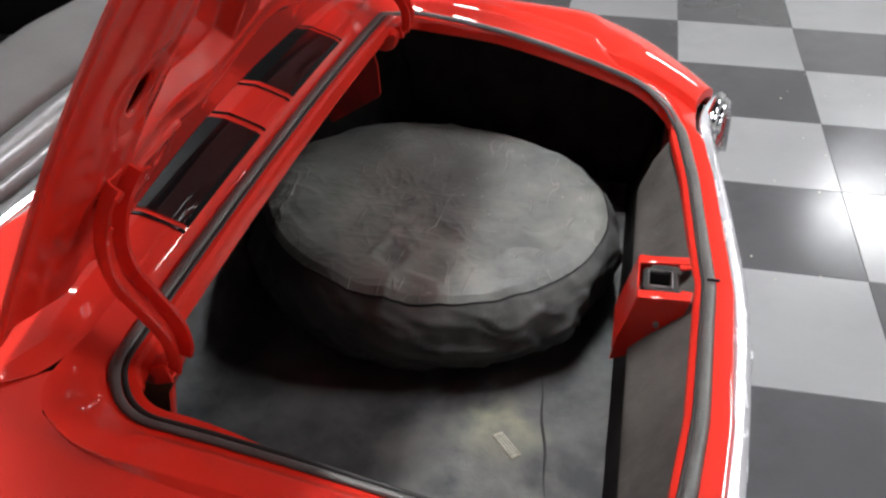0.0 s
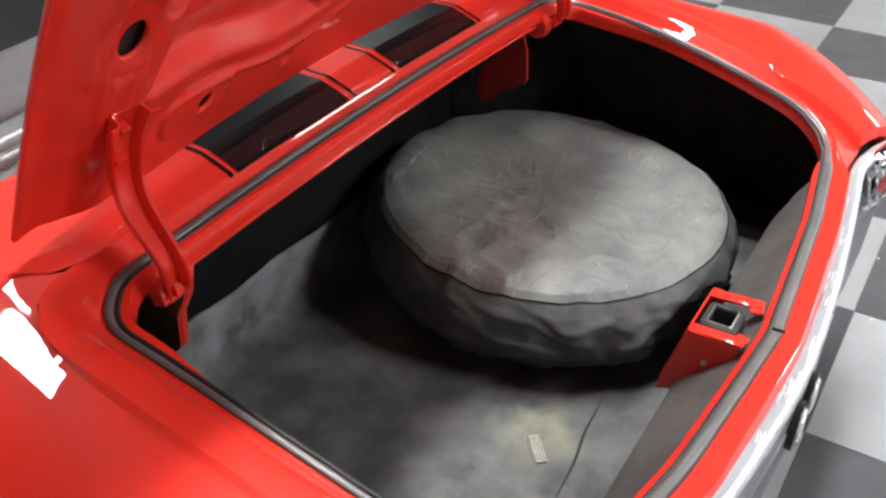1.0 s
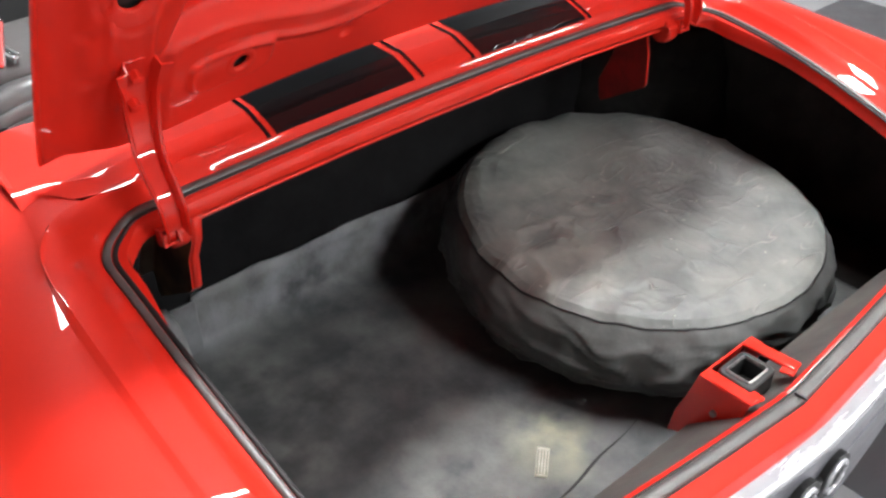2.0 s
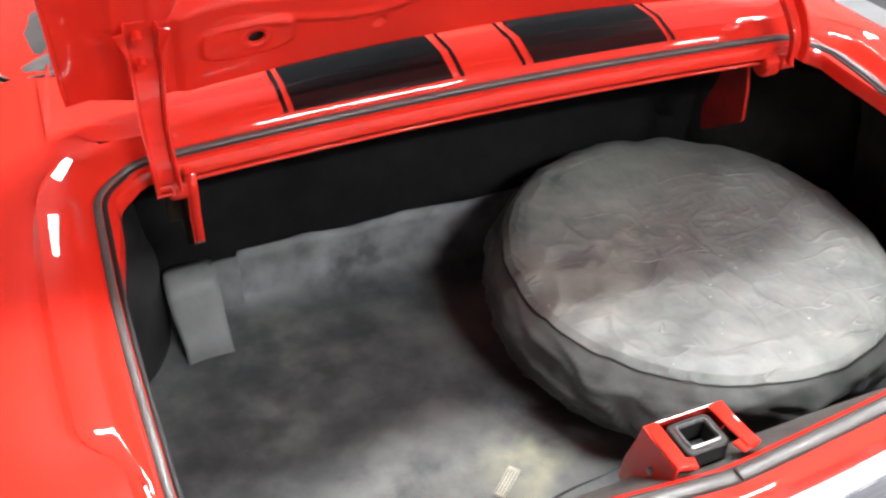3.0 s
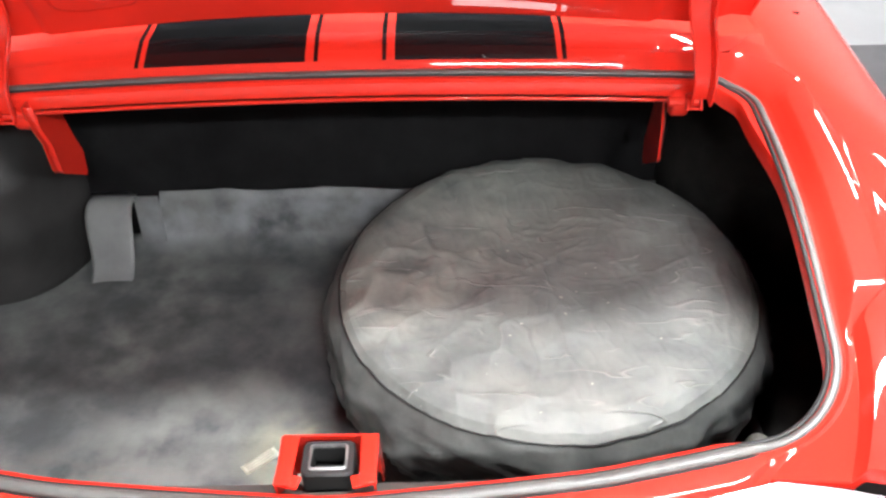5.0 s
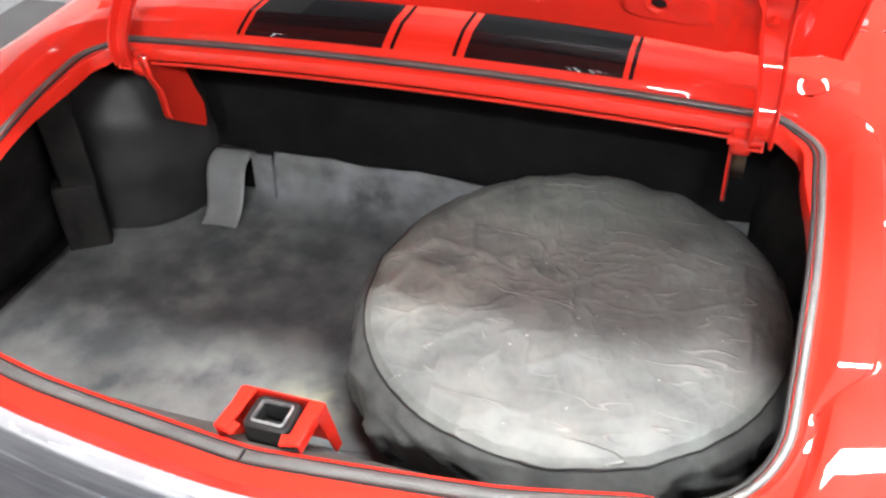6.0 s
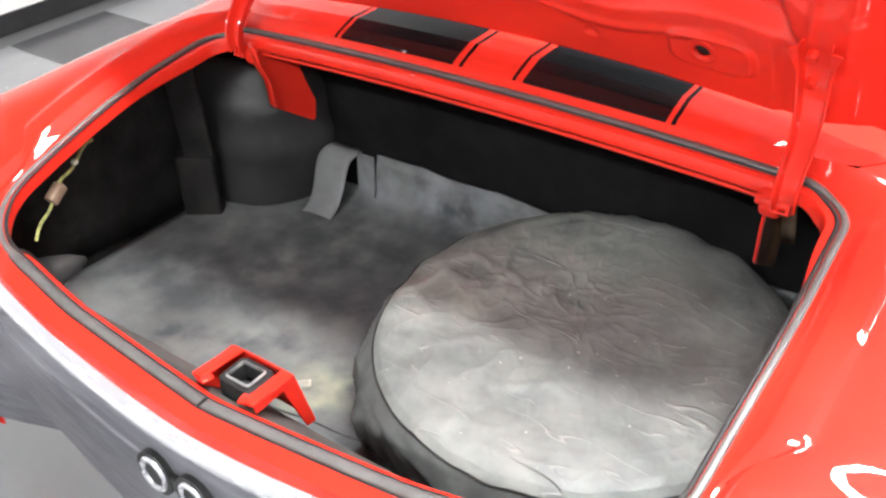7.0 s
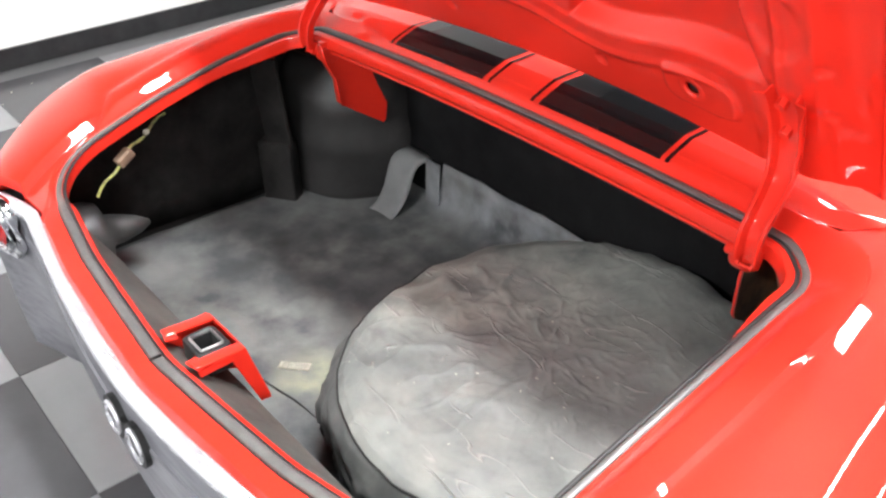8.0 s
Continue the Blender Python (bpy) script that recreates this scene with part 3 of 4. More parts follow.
belt = [Vector((x, belt_y(x), belt_z(x))) for x in np.linspace(-0.70, 0.70, 41)]
corner = [Vector((0.70 + 0.055 * math.sin(radians(q)), belt_y(0.70) + 0.055 * (1 - math.cos(radians(q))) + 0.01 * q / 90, 1.050)) for q in range(10, 91, 10)]
run = [Vector((0.757 + 0.02 * k / 8, corner[-1].y + 0.15 * k, 1.050 + 0.006 * k)) for k in range(1, 9)]
half = corner + run
path = [Vector((-p.x, p.y, p.z)) for p in half[::-1]] + belt + half
obj("belt_moulding", *tube(path, 0.013, 8, squash=0.7), CHROME, car, "bright chrome belt moulding round the cabin opening")

top = thing("folded_top", (0, 1.02, 1.0), "", "")
top.parent = car
top.matrix_parent_inverse = Matrix.Translation(-Vector(car.location))
ROLLS = [
    ([(-0.004, -0.03), (-0.002, 0.0), (0.004, 0.016), (0.012, 0.024), (0.018, 0.022), (0.020, 0.008)], TOP_DARK, "dark folded hem of the lowered soft top"),
    ([(0.018, 0.008), (0.019, 0.030), (0.025, 0.038), (0.032, 0.038), (0.036, 0.030), (0.037, 0.008)], TOP_SATIN, "narrow satin grey fold of the lowered soft top"),
    ([(0.040, 0.008), (0.041, 0.036), (0.050, 0.048), (0.070, 0.052), (0.090, 0.050), (0.096, 0.042), (0.097, 0.02)], TOP_SATIN, "satin grey fold of the lowered soft top"),
    ([(0.101, 0.02), (0.102, 0.045), (0.112, 0.056), (0.15, 0.062), (0.20, 0.066), (0.25, 0.066), (0.276, 0.060), (0.285, 0.04), (0.288, -0.08)], TOP_VINYL, "matte warm grey vinyl panel of the lowered soft top"),
]
for prof, cloth, words in ROLLS:
    rows = []
    for d, h in prof:
        row = []
        for x in np.linspace(-0.715, 0.715, 60):
            sag = 1 - 0.6 * smooth01(0.58, 0.715, abs(x))
            row.append(Vector((x, belt_y(x) * 0.6 + 0.4 * belt_y(0.35) + d + 0.006 * noise.noise(Vector((x * 4, d * 9, 0))), belt_z(x) - 0.011 + h * sag + 0.005 * noise.noise(Vector((x * 5, d * 12, 5))))))
        rows.append(row)
    solid("fold", *sheet(rows), cloth, top, words, thick=0.003)
# bright folding-frame joint
part("frame_joint", rounded_box((0.018, 0.030, 0.075), (-0.585, 1.02, 1.155), 0.005, (-25, 20, 0)), CHROME, top, "bright metal joint of the folding frame")
part("frame_link", rounded_box((0.014, 0.10, 0.016), (-0.575, 1.06, 1.135), 0.004, (12, 0, 15)), CHROME, top)
tub = [[Vector((0.74 * u, y, 0.98 - 0.10 * (1 - abs(u)) - 0.12 * smooth01(1.2, 1.4, y))) for u in np.linspace(-1, 1, 13)] for y in np.linspace(1.12, 2.28, 12)]
solid("cabin_well", *sheet(tub), CABIN, car, "black trimmed cabin well", thick=0.01)
for s in (-1, 1):
    part("cabin_side", rounded_box((0.02, 1.16, 0.46), (s * 0.815, 1.69, 0.80), 0.006), CABIN, car, "black trimmed cabin side panel")
part("cabin_end", rounded_box((1.66, 0.02, 0.62), (0, 2.27, 0.66), 0.004), CABIN, car, "black panel that closes the cabin")

# wheels that carry the rear end
for s in (-1, 1):
    prof = [(0.19, -0.10), (0.30, -0.105), (0.325, -0.085), (0.33, -0.04), (0.33, 0.04), (0.325, 0.085), (0.30, 0.105), (0.19, 0.10)]
    rows = [[Vector((s * 0.77 + w, 1.30 + r * math.cos(q), GROUND + 0.33 + r * math.sin(q))) for r, w in prof] for q in [2 * math.pi * k / 40 for k in range(41)]]
    wheel = obj("wheel", *sheet(rows), TYRE, car, "black rear tyre on the floor")
    part("rim", disc_bm(0.192, 0.16, (s * 0.77, 1.30, GROUND + 0.33), (0, 90, 0), 32, 0.01), STEEL, wheel)

# ---- trunk interior ----
FLOOR_Z = 0.565


def tub_wall(name, lower, upper, mat, label="", flip=False, mid=5):
    rows = [[a.lerp(b, k / mid) for a, b in zip(lower, upper)] for k in range(mid + 1)]
    return solid(name, *sheet(rows, flip=flip), mat, car, label, thick=0.002)


# floor pan
pan = [[Vector((x, y, FLOOR_Z - 0.006)) for x in np.linspace(-0.86, 0.86, 30)] for y in np.linspace(0.06, 0.93, 16)]
solid("trunk_floor", *sheet(pan), UNDERCOAT, car, "dark undercoated trunk floor", thick=0.003)
# inner rear ledge, from the lip down to a free edge, with a dark undercut below it
led = []
for v, lift in ((0.0, 0.0), (0.12, 0.0), (0.3, 0.001), (0.5, 0.001), (0.7, 0.001), (0.90, 0.001), (0.97, 0.0), (1.0, -0.004), (0.98, -0.010), (0.6, -0.014)):
    row = []
    for x in np.linspace(-0.52, 0.52, 57):
        u = (x / 0.5) ** 2
        y0l, z0l = -0.024 + 0.028 * u, 0.840 + 0.018 * u
        row.append(Vector((x, y0l + (0.074 - y0l) * v * (1 - 0.35 * smooth01(0.46, 0.52, abs(x)) ** 2), z0l + (0.742 - z0l) * v * (1 - 0.35 * smooth01(0.46, 0.52, abs(x)) ** 2) + lift + 0.003 * noise.noise(Vector((x * 6, v * 2, 0))))))
    led.append(row)
obj("rear_ledge", *sheet(led, flip=True), DUSTY, car, "dusty grey-brown sheet metal ledge inside the rear lip")
back = [[Vector((x, 0.03 + 0.06 * v, 0.76 - 0.20 * v)) for x in np.linspace(-0.80, 0.80, 30)] for v in (0, 0.5, 1)]
solid("rear_inner_wall", *sheet(back, flip=True), UNDERCOAT, car, "dark inner rear wall", thick=0.002)
# divider board behind the seat, under the filler panel
brd = [[Vector((x, 0.855 + 0.03 * v, 0.565 + (filler_z(x, 0.87) - 0.03 - 0.565) * v)) for x in np.linspace(-0.80, 0.80, 33)] for v in np.linspace(0, 1, 10)]
solid("divider_board", *sheet(brd, flip=True), BOARD, car, "matte black divider board at the seat back", thick=0.004)
# folded brace edge under the front gutter
obj("gutter_brace", *tube([Vector((x, 0.622, rim_z(x, 0.636) - 0.036)) for x in np.linspace(-0.52, 0.52, 30)], 0.0035, 6), RED, car, "thin red folded edge below the gutter")
# outer side walls and their closing tops
for s in (-1, 1):
    ys = np.linspace(0.02, 0.90, 24)
    lowr = [Vector((s * 0.85 * (1 - 0.10 * max(0, 0.25 - y)), y, FLOOR_Z - 0.01)) for y in ys]
    uppr = [Vector((s * 0.83 * (1 - 0.5 * max(0, 0.20 - y)), y, crest(max(0.05, y)) - 0.05)) for y in ys]
    tub_wall("trunk_side", lowr, uppr, UNDERCOAT, "dark inner quarter panel", flip=s < 0)


def wheelhouse(s):
    """Rounded inner wheel arch, with a welded seam and pressed ribs."""
    rows = []
    for k in range(19):
        v = k / 18
        z = FLOOR_Z - 0.01 + 0.36 * math.sin(v * math.pi / 2)
        shrink = 1 - 0.30 * (1 - math.cos(v * math.pi / 2)) ** 1.2
        row = []
        for j in range(37):
            q = radians(180 - 5 * j) if s > 0 else radians(5 * j)
            rx, ry = 0.268 * shrink, 0.235 * shrink
            rib = 0.006 * smooth01(0.0, 0.9, math.sin(v * 27 + 0.9 * math.sin(j * 0.31))) * smooth01(0.10, 0.25, v) * (1 - smooth01(0.55, 0.75, v)) + 0.006 * noise.noise(Vector((j * 0.16, v * 3.0, 4.0)))
            row.append(Vector((s * 0.84 - s * abs(math.sin(q)) ** 0.8 * (rx + rib), 0.865 + math.cos(q) * (ry + rib), z)))
        rows.append(row)
    solid("wheelhouse", *sheet(rows, flip=True), ARCH if s < 0 else UNDERCOAT, car, "dark undercoated inner wheel arch", thick=0.002)


wheelhouse(-1)
wheelhouse(1)
# welded brace between the arch and the inner quarter panel
brace = part("wheelhouse_brace", rounded_box((0.090, 0.045, 0.168), (-0.757, 0.590, 0.643), 0.008, (0, 0, 32), 3), UNDERCOAT, car, "dark pressed brace foot beside the wheel arch", True)
part("brace_strut", rounded_box((0.070, 0.016, 0.24), (-0.735, 0.578, 0.835), 0.005, (8, 0, 32), 2), UNDERCOAT, brace, "dark upright of the brace")


# hinge brackets inside the opening
def hinge_bracket(s):
    bm = bmesh.new()
    pts = [(0.590, 1.035), (0.665, 1.035), (0.715, 0.975), (0.722, 0.94), (0.735, 0.905), (0.757, 0.855), (0.752, 0.815), (0.745, 0.809), (0.632, 0.886), (0.626, 0.895), (0.620, 0.95), (0.600, 0.99)]
    if s > 0:
        pts = [(0.655, 1.035), (0.675, 1.035)] + pts[2:8] + [(0.640, 0.878), (0.634, 0.888), (0.638, 0.95), (0.648, 0.99)]
    a = [bm.verts.new((s * 0.517, y, z)) for y, z in pts]
    b = [bm.verts.new((s * 0.520, y, z)) for y, z in pts]
    bm.faces.new(a)
    bm.faces.new(b[::-1])
    for k in range(len(pts)):
        bm.faces.new((a[k], b[k], b[(k + 1) % len(pts)], a[(k + 1) % len(pts)]))
    br = part("hinge_bracket", bm, RED if s < 0 else RED_SHADED, car, "red painted hinge bracket plate" if s < 0 else "red painted hinge bracket plate, shade put into its colour")
    flange = [[Vector((s * (0.520 + d), y, z)) for y, z in pts[1:6]] for d in (0.0, 0.012, 0.024)]
    solid("bracket_flange", *sheet(flange), PRIMER, br, "brown primer coated flange", thick=0.002)
    bm = bmesh.new()
    bm.faces.new([bm.verts.new((s * 0.5204, y, z)) for y, z in pts])
    bm.faces.new([bm.verts.new((s * 0.5210, y, z)) for y, z in pts][::-1])
    part("primer_face", bm, PRIMER_DARK, br, "bare brown primer on the outer face")
    strip = [[Vector((s * (0.518 - d), y, z)) for y, z in [pts[0], pts[11], pts[10], pts[9], pts[8]]] for d in ((0.0, 0.007, 0.014) if s < 0 else (0.0, 0.002, 0.004))]
    solid("rear_flange", *sheet(strip, flip=s > 0), RED, br, "red folded rear edge", thick=0.002)
    # two holes drawn as dark discs, their shade put into the colour
    for hy, hz in ((0.650, 1.000), (0.690, 0.985)):
        part("painted_hole", disc_bm(0.005, 0.001, (s * 0.5166, hy, hz), (0, 90, 0), 12), PLASTIC_AND_SHADE, br)
    part("pivot_sleeve", disc_bm(0.026, 0.030, (s * 0.531, 0.622, 1.008), (0, 90, 0), 24, 0.006), RED, br, "red rounded pivot sleeve", True)
    part("pivot_bolt", disc_bm(0.009, 0.05, (s * 0.535, 0.604, 1.016), (0, 90, 0), 12, 0.002), RED, br)


hinge_bracket(-1)
hinge_bracket(1)

# latch bracket at the rear centre
latch = thing("latch_bracket", (0, 0.05, 0.71), "", "")
latch.parent = car
latch.matrix_parent_inverse = Matrix.Translation(-Vector(car.location))
HB = 0.060


def plate(pts, x, thick=0.003):
    bm = bmesh.new()
    a = [bm.verts.new((x - thick / 2, y, z)) for y, z in pts]
    b = [bm.verts.new((x + thick / 2, y, z)) for y, z in pts]
    bm.faces.new(a)
    bm.faces.new(b[::-1])
    for k in range(len(pts)):
        bm.faces.new((a[k], b[k], b[(k + 1) % len(pts)], a[(k + 1) % len(pts)]))
    return bm


for s in (-1, 1):
    part("side_plate", plate([(0.068, 0.846), (-0.010, 0.842), (-0.008, 0.830), (0.045, 0.832), (0.080, 0.735), (0.098, 0.733)] if s > 0 else [(0.066, 0.846), (-0.010, 0.842), (-0.004, 0.815), (0.030, 0.770), (0.078, 0.725), (0.100, 0.715), (0.094, 0.76)], s * HB), RED, latch, "red pressed side plate")
    part("top_flange", rounded_box((0.021, 0.082, 0.006), (s * (HB - 0.0095), 0.028, 0.845), 0.0025, (-3, 0, s * 2), 3), RED, latch, smooth=True)
    part("flange_foot", rounded_box((0.030, 0.020, 0.005), (s * (HB - 0.014), -0.004, 0.8445), 0.0022, (-3, 0, s * 14), 3), RED, latch, smooth=True)
    if s < 0:
        part("screw", disc_bm(0.005, 0.008, (s * (HB + 0.003), 0.035, 0.798), (0, 90, 0), 10, 0.001), STEEL, latch)
part("front_plate", rounded_box((2 * HB, 0.003, 0.112), (0, 0.083, 0.790), 0.001, (15, 0, 0)), RED, latch)
# steel catch box with an open top: bright worn lip round a dark housing
def ring_box(outer, hole, at, z_low, z_high, corner):
    """A square collar with rounded corners and a square hole."""
    def loop(w, d, r, z):
        return [Vector((at[0] + sx * (w / 2 - r) + r * math.cos(q), at[1] + sy * (d / 2 - r) + r * math.sin(q), z)) for sx, sy, lo in ((1, 1, 0), (-1, 1, 90), (-1, -1, 180), (1, -1, 270)) for q in [radians(lo + 22.5 * k) for k in range(5)]]
    (w, d), (hw, hd) = outer, hole
    return sheet([loop(w, d, corner, z_low), loop(w, d, corner, z_high - 0.002), loop(w - 0.004, d - 0.004, corner - 0.001, z_high), loop(hw + 0.002, hd + 0.002, 0.004, z_high), loop(hw, hd, 0.003, z_high - 0.002), loop(hw, hd, 0.003, z_low)], closed=True)


obj("catch_housing", *ring_box((0.066, 0.056), (0.042, 0.034), (0, 0.034), 0.800, 0.842, 0.010), PLASTIC_AND_SHADE, latch, "black rounded latch housing", fold=0.6)
obj("catch_lip", *ring_box((0.0480, 0.0400), (0.042, 0.034), (0, 0.034), 0.838, 0.8455, 0.005), CATCH, latch, "worn bright steel lip of the latch", fold=0.6)
part("catch_floor", rounded_box((0.046, 0.038, 0.004), (0, 0.034, 0.809), 0), PLASTIC_AND_SHADE, latch)


# ---- trunk lid, standing open ----
LID_BASE = Vector((0, 0.725, 1.085))
LID_UP = Vector((0, -0.529, 0.849)).normalized()
LID_IN = Vector((0, -LID_UP.z, LID_UP.y))
LID_LEN = 0.74


def lid_half(b, right=False):
    return 0.648 + (0.08 if right else 0.0) * min(b, 0.6) - 0.14 * smooth01(0.58, 0.74, b) ** 1.5


def lid_point(a, b, c):
    bow = 0.024 * math.sin(math.pi * min(1, max(0, b) / LID_LEN)) + 0.042 * (1 - (a / 0.66) ** 2)
    return LID_BASE + Vector((a, 0, 0)) + LID_UP * b + LID_IN * (c - bow)


DIMPLES = [(0.185, 0.10), (0.60, 0.17), (0.60, 0.25), (0.12, 0.28), (0.30, 0.30)]


def lid_relief(a, b):
    """How far the inner panel stands proud of the lid's hem."""
    w = lid_half(b, a > 0)
    wave = 0.018 * math.cos(a * 2 * math.pi / 0.42)
    beam = 1 - smooth01(0.178 + wave, 0.211 + wave, b)
    side = 1 - smooth01(0.150, 0.182, w - abs(a) + 0.02 * math.sin(b * 14))
    rear = smooth01(0.55, 0.60, b)
    brace = 1 - smooth01(0.040, 0.066, abs(abs(a) - 0.10 - 0.35 * max(0, b - 0.18)))
    h = max(beam, side, rear, brace * 0.9)
    boss = 0.006 * (1 - smooth01(0.88, 1.04, (abs((abs(a) - 0.392) / 0.070) ** 4 + abs((b - 0.126) / 0.036) ** 4) ** 0.25))
    pad = (1 - smooth01(0.043, 0.062, abs(abs(a) - 0.545))) * (1 - smooth01(0.20, 0.24, b))
    edge = w - abs(a)
    ribs = 0.005 * math.exp(-((edge - 0.125) / 0.007) ** 2) * smooth01(0.08, 0.14, b) + 0.004 * math.exp(-((edge - 0.075) / 0.006) ** 2) * smooth01(0.10, 0.2, b)
    fold = 0.004 * math.exp(-((b - 0.145 - wave) / 0.007) ** 2) * smooth01(0.20, 0.24, edge)
    dish = -sum(0.005 * (1 - smooth01(1.5, 2.6, math.hypot((abs(a) - ha) / ra, (b - hb) / rb))) for ha, hb, ra, rb in ((0.549, 0.313, 0.019, 0.026), (0.488, 0.357, 0.012, 0.016)))
    dimple = -sum(0.004 * (1 - smooth01(0.3, 1.0, math.hypot(abs(a) - da, b - db) / 0.014)) for da, db in DIMPLES)
    return (0.004 + 0.030 * h - 0.006 * pad * beam + ribs + fold + boss + dish + dimple) * smooth01(0.006, 0.11, w - abs(a)) * smooth01(0.01, 0.04, LID_LEN - b)


def lid_foot(u):
    """Where the lid's lower edge begins, along its height."""
    return 0.045 - 0.012 * u * u


lid = thing("trunk_lid", (0, 0.725, 1.085), "", "")
lid.parent = car
lid.matrix_parent_inverse = Matrix.Translation(-Vector(car.location))
NA, NB = 360, 260
HOLES = [(s * a, b, ra, rb) for s in (-1, 1) for a, b, ra, rb in ((0.380, 0.128, 0.0125, 0.0125), (0.549, 0.313, 0.019, 0.026), (0.488, 0.357, 0.012, 0.016)) if s < 0 or b < 0.2]
rows = []
for j in range(NB + 1):
    row = []
    for i in range(NA + 1):
        u = 2 * i / NA - 1
        b = lid_foot(u) + (LID_LEN - lid_foot(u)) * j / NB
        a = lid_half(b, u > 0) * u
        row.append(lid_point(a, b, lid_relief(a, b)))
    rows.append(row)
# folded lower edge, back to the outer skin
for b, c in ((0.001, 0.6), (-0.001, 0.3), (0.0, 0.0)):
    rows.insert(0, [lid_point(lid_half(lid_foot(u), u > 0) * u, lid_foot(u) + b, lid_relief(lid_half(lid_foot(u), u > 0) * u, lid_foot(u)) * c - 0.004 * (1 - c)) for u in [2 * i / NA - 1 for i in range(NA + 1)]])
v, f = sheet(rows)


def in_hole(face):
    c = sum((v[k] for k in face), Vector()) / 4 - LID_BASE
    a, b = c.x, c.dot(LID_UP)
    return any(((a - ha) / (ra * 1.25)) ** 2 + ((b - hb) / (rb * 1.25)) ** 2 < 1 for ha, hb, ra, rb in HOLES)


inner = obj("inner_panel", v, [q for q in f if not in_hole(q)], RED, lid, "red pressed inner panel of the trunk lid")
for ha, hb, ra, rb in HOLES:
    rings = []
    for scale, drop in ((2.0, -0.0002), (1.8, 0.0008), (1.12, 0.0008), (1.0, -0.0005), (0.98, -0.003), (1.0, -0.005)):
        ring = []
        for k in range(24):
            q = 2 * math.pi * k / 24
            a, b = ha + ra * scale * math.cos(q), hb + rb * scale * math.sin(q)
            ring.append(lid_point(a, b, lid_relief(a, b) + drop))
        rings.append(ring)
    obj("drain_hole", *sheet(rings, closed=True), RED, inner, "round pressed hole in the panel")
    # black disc close behind the hole stands for the shade inside the lid
    back = [lid_point(ha + 1.2 * ra * math.cos(2 * math.pi * k / 24), hb + 1.2 * rb * math.sin(2 * math.pi * k / 24), lid_relief(ha, hb) - 0.009) for k in range(24)]
    obj("hole_back", back, [list(range(24))], PLASTIC_AND_SHADE, inner, smooth=False)
# outer skin with a folded hem
orow = []
for j in range(33):
    orow.append([])
    for u in np.linspace(-1, 1, 41):
        b = lid_foot(u) - 0.003 + (LID_LEN + 0.007 - lid_foot(u)) * j / 32
        orow[-1].append(lid_point((lid_half(min(LID_LEN, max(0, b)), u > 0) + 0.004) * u, b, -0.006 - 0.004 * (1 - u * u)))
solid("outer_skin", *sheet(orow, flip=True), RED, lid, "glossy red outer skin of the trunk lid", thick=-0.0025)
hem = [r[0] for r in orow] + orow[-1][1:-1] + [r[-1] for r in orow[::-1]] + orow[0][::-1][1:-1]
obj("hem", *tube([p + LID_IN * 0.003 for p in hem], 0.0045, 8, closed=True), RED, lid)


